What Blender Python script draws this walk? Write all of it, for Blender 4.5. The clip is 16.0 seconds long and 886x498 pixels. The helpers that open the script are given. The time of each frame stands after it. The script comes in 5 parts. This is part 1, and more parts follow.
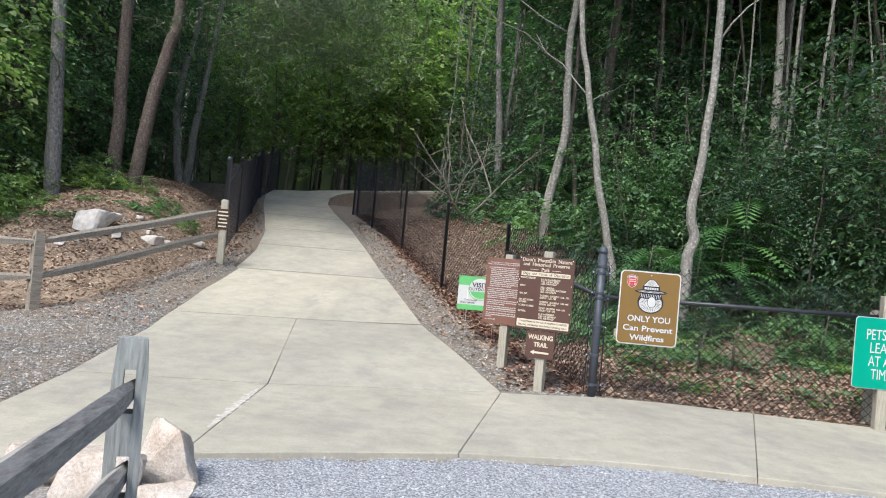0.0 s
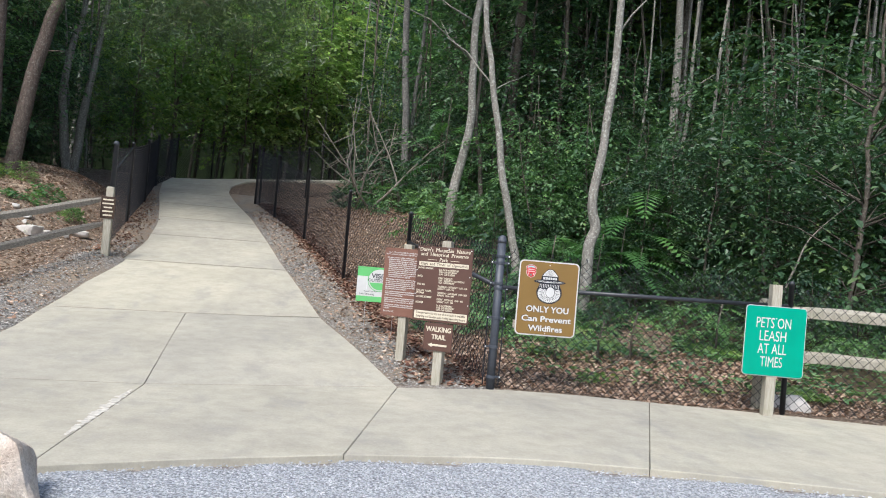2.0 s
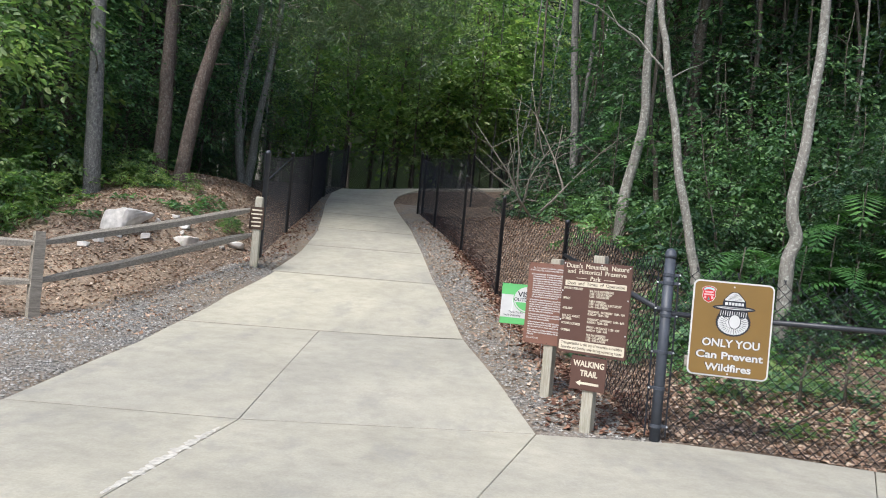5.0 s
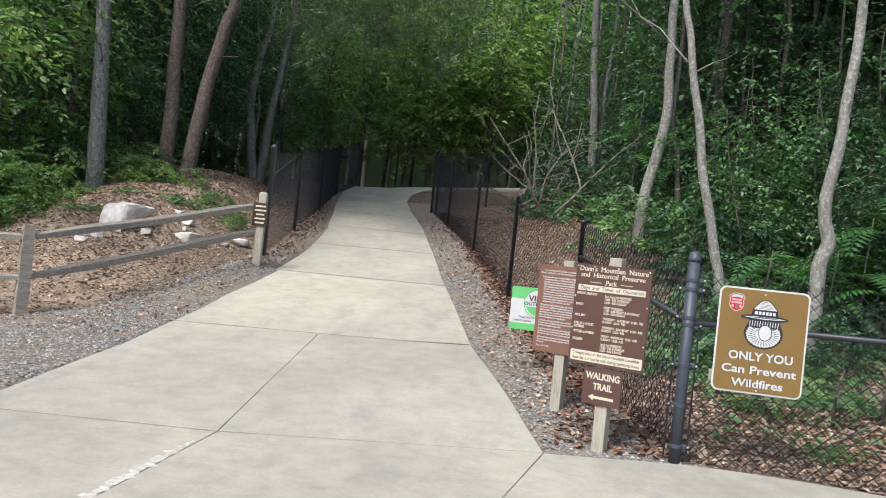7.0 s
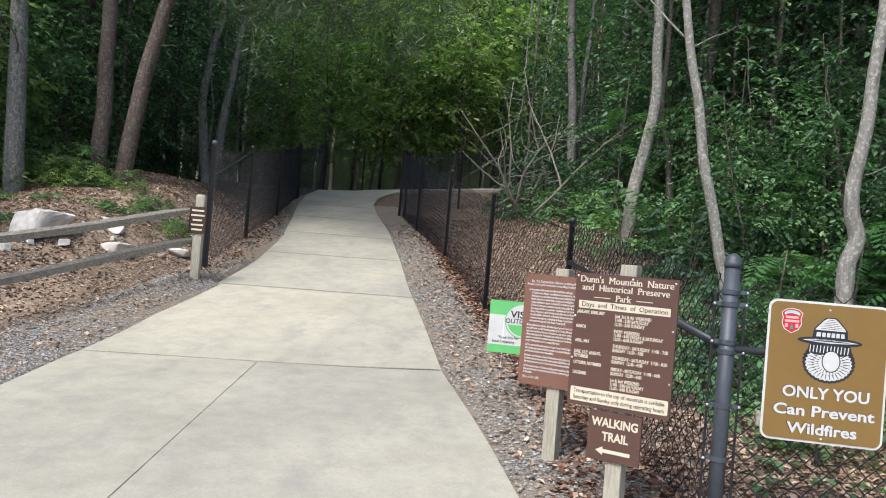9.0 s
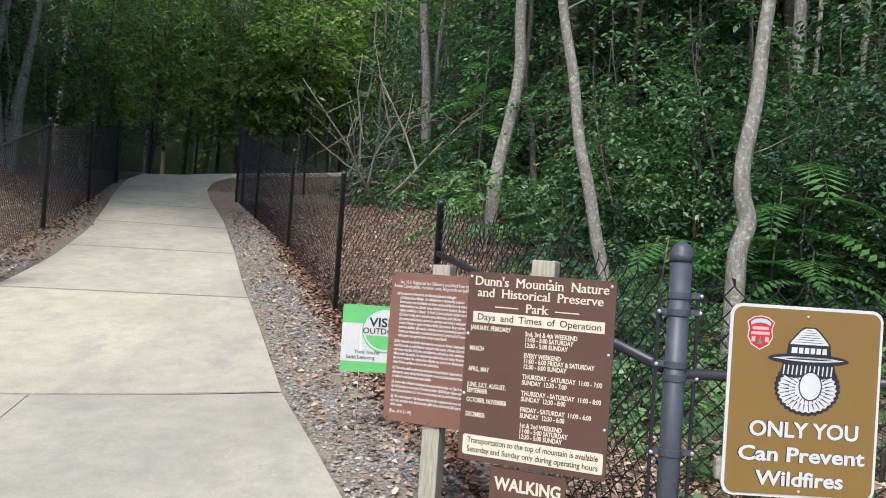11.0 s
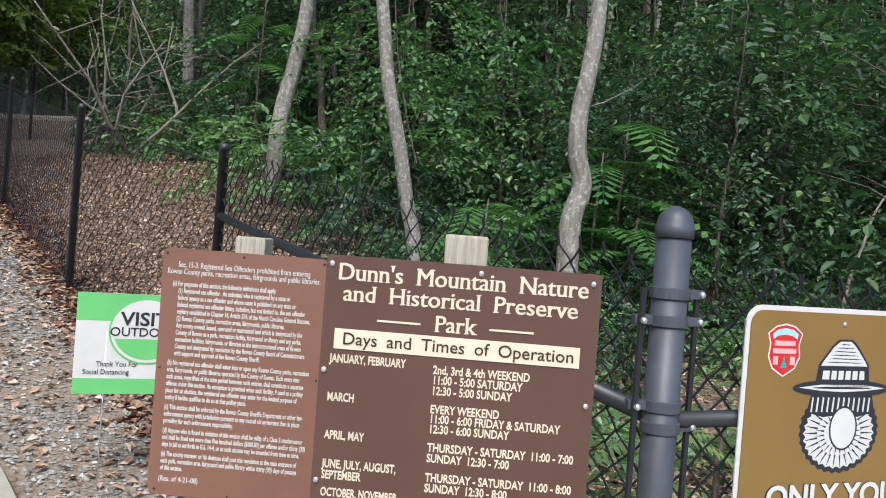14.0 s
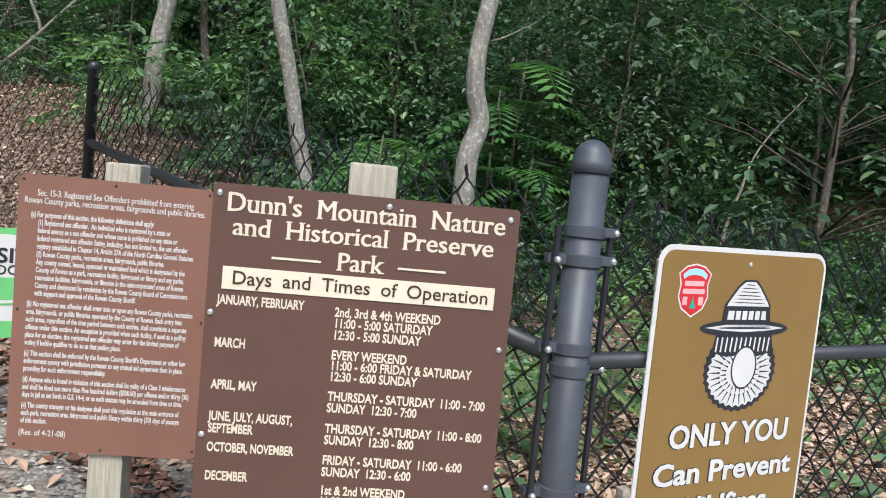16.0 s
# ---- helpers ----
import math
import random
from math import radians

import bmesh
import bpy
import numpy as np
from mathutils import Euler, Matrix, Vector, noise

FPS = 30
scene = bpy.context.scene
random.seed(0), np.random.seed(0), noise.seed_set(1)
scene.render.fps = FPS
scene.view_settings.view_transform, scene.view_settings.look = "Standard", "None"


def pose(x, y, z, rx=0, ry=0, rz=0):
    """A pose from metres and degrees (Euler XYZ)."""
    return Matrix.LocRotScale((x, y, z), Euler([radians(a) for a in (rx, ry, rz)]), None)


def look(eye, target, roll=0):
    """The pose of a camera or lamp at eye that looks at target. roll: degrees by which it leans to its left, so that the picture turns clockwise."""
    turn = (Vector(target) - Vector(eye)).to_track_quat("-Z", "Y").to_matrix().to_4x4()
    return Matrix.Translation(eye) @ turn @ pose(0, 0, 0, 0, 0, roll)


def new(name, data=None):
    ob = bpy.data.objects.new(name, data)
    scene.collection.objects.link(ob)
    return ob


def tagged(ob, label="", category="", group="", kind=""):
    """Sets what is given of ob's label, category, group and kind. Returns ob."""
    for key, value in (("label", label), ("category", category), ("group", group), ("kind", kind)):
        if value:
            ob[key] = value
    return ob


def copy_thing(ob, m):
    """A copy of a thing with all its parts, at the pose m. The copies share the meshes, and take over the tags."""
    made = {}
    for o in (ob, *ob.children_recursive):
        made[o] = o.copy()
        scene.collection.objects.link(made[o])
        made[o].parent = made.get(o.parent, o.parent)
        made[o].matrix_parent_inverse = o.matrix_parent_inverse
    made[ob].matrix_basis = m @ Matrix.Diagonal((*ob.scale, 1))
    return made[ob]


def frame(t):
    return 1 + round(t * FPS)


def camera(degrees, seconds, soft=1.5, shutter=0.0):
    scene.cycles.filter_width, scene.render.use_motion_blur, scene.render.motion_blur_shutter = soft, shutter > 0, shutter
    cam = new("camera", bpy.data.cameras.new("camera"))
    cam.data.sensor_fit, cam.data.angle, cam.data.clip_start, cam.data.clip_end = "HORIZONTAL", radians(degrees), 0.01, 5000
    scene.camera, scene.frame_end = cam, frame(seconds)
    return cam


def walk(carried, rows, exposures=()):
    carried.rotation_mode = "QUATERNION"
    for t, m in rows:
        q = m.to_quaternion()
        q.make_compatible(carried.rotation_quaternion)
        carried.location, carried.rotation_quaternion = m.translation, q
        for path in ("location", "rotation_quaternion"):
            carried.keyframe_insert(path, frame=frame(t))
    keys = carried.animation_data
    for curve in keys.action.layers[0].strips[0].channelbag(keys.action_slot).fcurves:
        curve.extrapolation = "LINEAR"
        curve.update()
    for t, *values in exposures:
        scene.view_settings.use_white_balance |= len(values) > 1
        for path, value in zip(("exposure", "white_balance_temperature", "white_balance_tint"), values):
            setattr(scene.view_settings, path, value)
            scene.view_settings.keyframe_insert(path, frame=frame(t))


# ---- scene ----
cam = camera(60.0, 16.0, 1.0)
PATH = [
    (0, (0.054, -0.301, 1.194), (0.03, 1.699, 1.23), 5.1),
    (0.5, (0.079, -0.31, 1.197), (0.111, 1.689, 1.235), 4.8),
    (1, (0.112, -0.326, 1.197), (0.213, 1.671, 1.23), 4.8),
    (1.5, (0.172, -0.263, 1.187), (0.335, 1.73, 1.219), 4.9),
    (2, (0.224, -0.033, 1.202), (0.428, 1.956, 1.234), 4.9),
    (2.5, (0.284, 0.183, 1.226), (0.498, 2.172, 1.258), 5.0),
    (3, (0.429, 0.433, 1.225), (0.592, 2.426, 1.258), 5.1),
    (3.5, (0.505, 0.709, 1.235), (0.557, 2.708, 1.259), 5.2),
    (4, (0.55, 0.991, 1.273), (0.392, 2.984, 1.297), 5.3),
    (6.5, (0.616, 1.425, 1.299), (0.314, 3.402, 1.305), 5.5),
    (7, (0.639, 1.711, 1.301), (0.328, 3.686, 1.313), 6.0),
    (7.5, (0.591, 2.053, 1.304), (0.286, 4.029, 1.325), 5.5),
    (8, (0.549, 2.392, 1.331), (0.257, 4.371, 1.358), 5.2),
    (10.5, (0.457, 4.149, 1.345), (0.457, 6.148, 1.378), 4.0),
    (11, (0.415, 4.448, 1.374), (0.563, 6.442, 1.403), 3.8),
    (11.5, (0.466, 4.683, 1.372), (0.734, 6.665, 1.395), 4.1),
    (12, (0.433, 4.907, 1.359), (0.78, 6.877, 1.361), 3.9),
    (12.5, (0.332, 5.177, 1.383), (0.728, 7.138, 1.369), 4.1),
    (13, (0.33, 5.398, 1.373), (0.792, 7.344, 1.341), 4.0),
    (13.5, (0.365, 5.605, 1.39), (0.93, 7.524, 1.36), 4.2),
    (14, (0.371, 5.847, 1.387), (1.119, 7.702, 1.361), 4.3),
    (14.5, (0.369, 5.986, 1.391), (1.27, 7.771, 1.354), 4.5),
    (15, (0.387, 6.015, 1.385), (1.366, 7.758, 1.308), 4.9),
    (15.5, (0.397, 6.004, 1.368), (1.402, 7.729, 1.247), 5.2),
    (16, (0.402, 5.993, 1.367), (1.415, 7.709, 1.208), 5.5),
]
EXPOSURE = [(0.0, 0.72, 6150, 9), (16.0, 0.72, 6150, 9)]
walk(cam, [(t, look(eye, target, roll)) for t, eye, target, roll in PATH], EXPOSURE)

# ---- world and light: bright hazy sky, soft high sun ----
world = bpy.data.worlds.new("sky")
scene.world = world
world.use_nodes = True
wn = world.node_tree
sky = wn.nodes.new("ShaderNodeTexSky")
sky.sky_type, sky.sun_disc = "NISHITA", False
sky.sun_elevation, sky.sun_rotation = radians(50), radians(206)
sky.air_density, sky.dust_density, sky.ozone_density = 1.0, 3.0, 1.0
wn.nodes["Background"].inputs["Strength"].default_value = 0.14
wn.links.new(sky.outputs["Color"], wn.nodes["Background"].inputs["Color"])
sun = new("sun", bpy.data.lights.new("sun", "SUN"))
sun.data.energy, sun.data.angle, sun.data.color = 2.2, radians(20), (1.0, 0.96, 0.90)
sun.matrix_world = look((-6, -12, 16.5), (0, 0, 0))

# ---- materials ----


def mat(name, rough=0.8, metal=0.0, spec=0.3):
    m = bpy.data.materials.new(name)
    m.use_nodes = True
    b = m.node_tree.nodes["Principled BSDF"]
    b.inputs["Roughness"].default_value = rough
    b.inputs["Metallic"].default_value = metal
    b.inputs["Specular IOR Level"].default_value = spec
    return m, m.node_tree, b


def node(nt, kind, **kw):
    n = nt.nodes.new(kind)
    for k, v in kw.items():
        n.inputs[k].default_value = v
    return n


def noise_of(nt, scale, detail=4.0, rough=0.6, coord="Object", stretch=None):
    tc = nt.nodes.new("ShaderNodeTexCoord")
    n = node(nt, "ShaderNodeTexNoise", Scale=scale, Detail=detail, Roughness=rough)
    if stretch:
        mp = nt.nodes.new("ShaderNodeMapping")
        mp.inputs["Scale"].default_value = stretch
        nt.links.new(tc.outputs[coord], mp.inputs["Vector"])
        nt.links.new(mp.outputs["Vector"], n.inputs["Vector"])
    else:
        nt.links.new(tc.outputs[coord], n.inputs["Vector"])
    return n


def ramp(nt, source, stops):
    r = nt.nodes.new("ShaderNodeValToRGB")
    e = r.color_ramp.elements
    while len(e) < len(stops):
        e.new(0.5)
    for k, (p, c) in enumerate(stops):
        e[k].position, e[k].color = p, (*c, 1)
    nt.links.new(source, r.inputs["Fac"])
    return r


def mix(nt, fac, a, b, blend="MIX"):
    m = nt.nodes.new("ShaderNodeMix")
    m.data_type, m.blend_type = "RGBA", blend
    for key, v in ((0, fac), (6, a), (7, b)):
        if isinstance(v, (int, float)):
            m.inputs[key].default_value = v
        elif isinstance(v, tuple):
            m.inputs[key].default_value = (*v, 1)
        else:
            nt.links.new(v, m.inputs[key])
    return m.outputs[2]


def bump(nt, b, height, strength, distance):
    n = node(nt, "ShaderNodeBump", Strength=strength, Distance=distance)
    nt.links.new(height, n.inputs["Height"])
    nt.links.new(n.outputs["Normal"], b.inputs["Normal"])


def plain(name, colour, rough=0.6, metal=0.0, spec=0.3, vary=0.12, scale=9.0, relief=0.0):
    """Paint or plastic with faint dirt."""
    m, nt, b = mat(name, rough, metal, spec)
    n = noise_of(nt, scale)
    lo = tuple(c * (1 - vary) for c in colour)
    hi = tuple(min(1, c * (1 + vary)) for c in colour)
    nt.links.new(ramp(nt, n.outputs["Fac"], [(0.3, lo), (0.7, hi)]).outputs["Color"], b.inputs["Base Color"])
    if relief:
        bump(nt, b, noise_of(nt, scale * 12).outputs["Fac"], relief, 0.002)
    return m


def wood(name, dark, light, grain=(30, 30, 1.5), rough=0.85, green=0.0):
    m, nt, b = mat(name, rough, 0, 0.15)
    g = noise_of(nt, 3.0, 8, 0.7, stretch=grain)
    col = ramp(nt, g.outputs["Fac"], [(0.3, dark), (0.5, tuple((p + q) / 2 for p, q in zip(dark, light))), (0.72, light)]).outputs["Color"]
    if green:
        st = ramp(nt, noise_of(nt, 3.0).outputs["Fac"], [(0.5, (0, 0, 0)), (0.75, (green, green, green))])
        col = mix(nt, st.outputs["Color"], col, (0.16, 0.19, 0.08))
    nt.links.new(col, b.inputs["Base Color"])
    bump(nt, b, g.outputs["Fac"], 0.7, 0.006)
    return m


def bark(name, dark, light, lichen=0.0, grain=(5, 5, 1.2)):
    m, nt, b = mat(name, 0.95, 0, 0.1)
    g = noise_of(nt, 5.0, 8, 0.7, stretch=grain)
    col = ramp(nt, g.outputs["Fac"], [(0.3, dark), (0.7, light)]).outputs["Color"]
    if lichen:
        lc = ramp(nt, noise_of(nt, 26.0, 6, 0.75).outputs["Fac"], [(0.53, (0, 0, 0)), (0.59, (lichen, lichen, lichen))])
        col = mix(nt, lc.outputs["Color"], col, (0.42, 0.43, 0.38))
    nt.links.new(col, b.inputs["Base Color"])
    bump(nt, b, g.outputs["Fac"], 0.9, 0.02)
    return m


def leaf_mat(name, dark, light, yellow=(0.14, 0.18, 0.05), through_light=0.35):
    m, nt, b = mat(name, 0.42, 0, 0.5)
    geo = nt.nodes.new("ShaderNodeNewGeometry")
    oi = nt.nodes.new("ShaderNodeObjectInfo")
    col = ramp(nt, geo.outputs["Random Per Island"], [(0.0, dark), (0.8, light), (1.0, yellow)]).outputs["Color"]
    tint = ramp(nt, oi.outputs["Random"], [(0.0, (0.62, 0.76, 0.66)), (0.5, (1, 1, 1)), (1.0, (1.25, 1.2, 1.0))])
    col = mix(nt, 1.0, col, tint.outputs["Color"], "MULTIPLY")
    clump = ramp(nt, noise_of(nt, 1.3, 3, 0.6).outputs["Fac"], [(0.34, (0.62, 0.68, 0.72)), (0.5, (1, 1, 1)), (0.68, (1.28, 1.3, 1.0))])
    col = mix(nt, 1.0, col, clump.outputs["Color"], "MULTIPLY")
    nt.links.new(col, b.inputs["Base Color"])
    tr = nt.nodes.new("ShaderNodeBsdfTranslucent")
    nt.links.new(mix(nt, 1.0, col, (1.15, 1.45, 0.75), "MULTIPLY"), tr.inputs["Color"])
    ms = node(nt, "ShaderNodeMixShader", Fac=through_light)
    nt.links.new(b.outputs[0], ms.inputs[1])
    nt.links.new(tr.outputs[0], ms.inputs[2])
    nt.links.new(ms.outputs[0], nt.nodes["Material Output"].inputs["Surface"])
    return m


def island_mat(name, stops, rough=0.9, scale=20.0):
    """Loose pieces, each of its own colour out of a ramp."""
    m, nt, b = mat(name, rough, 0, 0.2)
    geo = nt.nodes.new("ShaderNodeNewGeometry")
    col = ramp(nt, geo.outputs["Random Per Island"], stops).outputs["Color"]
    n = ramp(nt, noise_of(nt, scale).outputs["Fac"], [(0.3, (0.75, 0.75, 0.75)), (0.7, (1.15, 1.15, 1.15))])
    nt.links.new(mix(nt, 1.0, col, n.outputs["Color"], "MULTIPLY"), b.inputs["Base Color"])
    return m


def concrete_mat():
    m, nt, b = mat("concrete", 0.9, 0, 0.2)
    big = noise_of(nt, 0.9, 5, 0.6)
    fine = noise_of(nt, 60, 4, 0.7)
    mid = noise_of(nt, 5, 6, 0.7)
    oi = nt.nodes.new("ShaderNodeObjectInfo")
    col = ramp(nt, big.outputs["Fac"], [(0.3, (0.372, 0.352, 0.298)), (0.55, (0.434, 0.411, 0.347)), (0.75, (0.478, 0.446, 0.372))]).outputs["Color"]
    col = mix(nt, 1.0, col, ramp(nt, mid.outputs["Fac"], [(0.3, (0.86, 0.86, 0.85)), (0.6, (1.04, 1.04, 1.03))]).outputs["Color"], "MULTIPLY")
    col = mix(nt, 1.0, col, ramp(nt, fine.outputs["Fac"], [(0.3, (0.9, 0.9, 0.9)), (0.65, (1.04, 1.04, 1.04))]).outputs["Color"], "MULTIPLY")
    col = mix(nt, 1.0, col, ramp(nt, oi.outputs["Random"], [(0.0, (0.93, 0.93, 0.94)), (1.0, (1.04, 1.03, 1.0))]).outputs["Color"], "MULTIPLY")
    st = ramp(nt, noise_of(nt, 1.6, 7, 0.75, stretch=(1.3, 0.7, 1)).outputs["Fac"], [(0.52, (0, 0, 0)), (0.66, (0.62, 0.62, 0.62))])
    col = mix(nt, st.outputs["Color"], col, (0.30, 0.29, 0.26))
    fl = ramp(nt, noise_of(nt, 7, 8, 0.8, stretch=(1.2, 0.7, 1)).outputs["Fac"], [(0.60, (0, 0, 0)), (0.66, (0.65, 0.65, 0.65))])
    gate = ramp(nt, noise_of(nt, 0.55, 3, 0.5).outputs["Fac"], [(0.45, (0, 0, 0)), (0.6, (1, 1, 1))])
    col = mix(nt, mix(nt, 1.0, fl.outputs["Color"], gate.outputs["Color"], "MULTIPLY"), col, (0.48, 0.435, 0.36))
    wash = ramp(nt, noise_of(nt, 0.35, 4, 0.6, stretch=(1.2, 0.6, 1)).outputs["Fac"], [(0.35, (0.85, 0.855, 0.87)), (0.6, (1.04, 1.035, 1.015))])
    col = mix(nt, 1.0, col, wash.outputs["Color"], "MULTIPLY")
    nt.links.new(col, b.inputs["Base Color"])
    bump(nt, b, fine.outputs["Fac"], 0.3, 0.003)
    return m


def ground_mat():
    """Zones: R lot gravel, G shoulder gravel, B dry leaves; the rest forest floor."""
    m, nt, b = mat("ground", 0.95, 0, 0.15)
    at = nt.nodes.new("ShaderNodeAttribute")
    at.attribute_name = "zone"
    sep = nt.nodes.new("ShaderNodeSeparateColor")
    nt.links.new(at.outputs["Color"], sep.inputs["Color"])
    tc = nt.nodes.new("ShaderNodeTexCoord")

    def pebbles(scale, stops):
        v = node(nt, "ShaderNodeTexVoronoi", Scale=scale)
        nt.links.new(tc.outputs["Object"], v.inputs["Vector"])
        s = nt.nodes.new("ShaderNodeSeparateColor")
        nt.links.new(v.outputs["Color"], s.inputs["Color"])
        col = ramp(nt, s.outputs[0], stops).outputs["Color"]
        # shade between the pieces is painted: colour falls off towards cell edges
        gap_shade = ramp(nt, v.outputs["Distance"], [(0.25, (1, 1, 1)), (0.75, (0.45, 0.45, 0.45))])
        return mix(nt, 1.0, col, gap_shade.outputs["Color"], "MULTIPLY"), v.outputs["Distance"]

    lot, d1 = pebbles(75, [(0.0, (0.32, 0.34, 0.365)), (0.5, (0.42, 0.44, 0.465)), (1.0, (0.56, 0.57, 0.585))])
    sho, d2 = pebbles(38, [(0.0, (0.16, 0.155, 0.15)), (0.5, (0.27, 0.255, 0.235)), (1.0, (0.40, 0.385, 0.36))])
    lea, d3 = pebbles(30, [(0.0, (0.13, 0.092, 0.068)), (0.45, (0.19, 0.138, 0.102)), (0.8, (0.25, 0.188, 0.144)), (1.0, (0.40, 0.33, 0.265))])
    flo = ramp(nt, noise_of(nt, 2.0, 8, 0.7).outputs["Fac"], [(0.3, (0.05, 0.04, 0.025)), (0.55, (0.09, 0.07, 0.045)), (0.7, (0.075, 0.068, 0.04))]).outputs["Color"]
    soil = ramp(nt, noise_of(nt, 1.1, 8, 0.7).outputs["Fac"], [(0.38, (0, 0, 0)), (0.58, (0.85, 0.85, 0.85))])
    sho = mix(nt, soil.outputs["Color"], sho, (0.24, 0.19, 0.14))
    edge = noise_of(nt, 4.0, 6, 0.7)

    # ramps clamp at one, so the sum is halved first
    def mask(ch):
        a = nt.nodes.new("ShaderNodeMath")
        a.operation = "ADD"
        nt.links.new(sep.outputs[ch], a.inputs[0])
        nt.links.new(edge.outputs["Fac"], a.inputs[1])
        h = nt.nodes.new("ShaderNodeMath")
        h.operation = "MULTIPLY"
        h.inputs[1].default_value = 0.5
        nt.links.new(a.outputs[0], h.inputs[0])
        return ramp(nt, h.outputs[0], [(0.45, (0, 0, 0)), (0.55, (1, 1, 1))]).outputs["Color"]

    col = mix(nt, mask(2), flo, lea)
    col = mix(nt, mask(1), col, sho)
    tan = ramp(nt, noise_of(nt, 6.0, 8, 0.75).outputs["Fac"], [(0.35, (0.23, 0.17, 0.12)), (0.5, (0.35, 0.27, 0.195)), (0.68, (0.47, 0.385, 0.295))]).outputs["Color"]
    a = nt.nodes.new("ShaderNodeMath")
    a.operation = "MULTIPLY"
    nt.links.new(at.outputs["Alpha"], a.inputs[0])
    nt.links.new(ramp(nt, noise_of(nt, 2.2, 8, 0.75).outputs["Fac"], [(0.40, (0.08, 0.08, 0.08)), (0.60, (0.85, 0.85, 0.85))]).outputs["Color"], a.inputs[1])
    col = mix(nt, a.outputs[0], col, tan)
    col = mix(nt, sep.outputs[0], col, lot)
    nt.links.new(col, b.inputs["Base Color"])
    bump(nt, b, d2, 0.6, -0.02)
    return m


M_CONCRETE = concrete_mat()
M_GROUND = ground_mat()
M_FENCE = plain("black vinyl-coated steel", (0.028, 0.031, 0.038), 0.42, 0, 0.5, 0.2)
M_WIRE = plain("black chain-link wire", (0.014, 0.015, 0.019), 0.42, 0, 0.45, 0.2)
M_POST = plain("dark blue-grey painted steel", (0.052, 0.060, 0.076), 0.5, 0, 0.5, 0.18, 14)
M_BOLT = plain("galvanised bolt", (0.62, 0.63, 0.65), 0.35, 0.8)
M_RAIL = wood("weathered split rail", (0.15, 0.132, 0.108), (0.42, 0.38, 0.32), (20, 2.5, 20))
M_NEAR = wood("grey weathered post", (0.15, 0.162, 0.158), (0.40, 0.415, 0.40), (22, 22, 1.6), green=0.2)
M_NEAR_RAIL = wood("grey weathered rail", (0.18, 0.168, 0.155), (0.47, 0.445, 0.41), (22, 1.6, 22))
M_LUMBER = wood("pale treated lumber", (0.25, 0.225, 0.175), (0.50, 0.475, 0.40), (40, 40, 2.0), green=0.4)
M_BROWN = plain("brown sign paint", (0.092, 0.048, 0.037), 0.42, 0, 0.4, 0.08, 5)
M_BROWN2 = plain("faded brown sign paint", (0.185, 0.092, 0.066), 0.45, 0, 0.4, 0.08, 5)
M_CREAM = plain("cream lettering", (0.60, 0.545, 0.43), 0.55, 0, 0.3, 0.05)
M_WHITE = plain("white lettering", (0.55, 0.55, 0.54), 0.5, 0, 0.3, 0.05)
M_GOLD = plain("golden brown sign face", (0.20, 0.12, 0.034), 0.38, 0, 0.45, 0.06, 4)
M_GREEN = plain("teal green sign face", (0.0, 0.30, 0.20), 0.4, 0, 0.3, 0.06, 4)
M_LIME = plain("bright green print", (0.13, 0.45, 0.15), 0.5, 0, 0.3, 0.05)
M_INK = plain("dark ink", (0.02, 0.022, 0.03), 0.5)
M_RED = plain("red print", (0.50, 0.025, 0.03), 0.45)
M_PINK = plain("pale pink print", (0.62, 0.36, 0.36), 0.45)
M_SKYBLUE = plain("pale blue print", (0.32, 0.55, 0.58), 0.45)
M_TEAL = plain("teal print", (0.02, 0.30, 0.24), 0.45)
M_DKBRN = plain("dark brown lettering", (0.05, 0.03, 0.02), 0.5)


def granite():
    m, nt, b = mat("pale pinkish granite", 0.9, 0, 0.2)
    col = ramp(nt, noise_of(nt, 5, 7, 0.7).outputs["Fac"], [(0.32, (0.50, 0.40, 0.32)), (0.48, (0.64, 0.56, 0.48)), (0.66, (0.74, 0.69, 0.63))]).outputs["Color"]
    fine = noise_of(nt, 70, 5, 0.8)
    col = mix(nt, 1.0, col, ramp(nt, fine.outputs["Fac"], [(0.35, (0.72, 0.7, 0.68)), (0.6, (1.1, 1.1, 1.1))]).outputs["Color"], "MULTIPLY")
    nt.links.new(col, b.inputs["Base Color"])
    bump(nt, b, noise_of(nt, 18, 8, 0.75).outputs["Fac"], 1.0, 0.02)
    return m


M_ROCK = granite()
M_RUSSET = island_mat("russet fallen leaves", [(0.0, (0.09, 0.045, 0.032)), (0.5, (0.17, 0.085, 0.06)), (1.0, (0.27, 0.16, 0.11))])
M_ROCK2 = plain("grey boulder", (0.58, 0.55, 0.51), 0.9, 0, 0.2, 0.25, 7, 0.8)
M_STONE = island_mat("gravel stones", [(0.0, (0.16, 0.15, 0.135)), (0.5, (0.28, 0.265, 0.24)), (0.9, (0.38, 0.36, 0.33)), (1.0, (0.52, 0.50, 0.47))])
M_CHIP = island_mat("blue-grey stone chips", [(0.0, (0.33, 0.35, 0.375)), (0.6, (0.41, 0.43, 0.455)), (1.0, (0.53, 0.54, 0.555))])
M_LITTER = island_mat("dry fallen leaves", [(0.0, (0.23, 0.145, 0.10)), (0.35, (0.35, 0.235, 0.165)), (0.75, (0.45, 0.32, 0.235)), (1.0, (0.60, 0.49, 0.385))])
M_BARK_GREY = bark("grey lichened bark", (0.13, 0.12, 0.105), (0.30, 0.285, 0.255), 0.8)
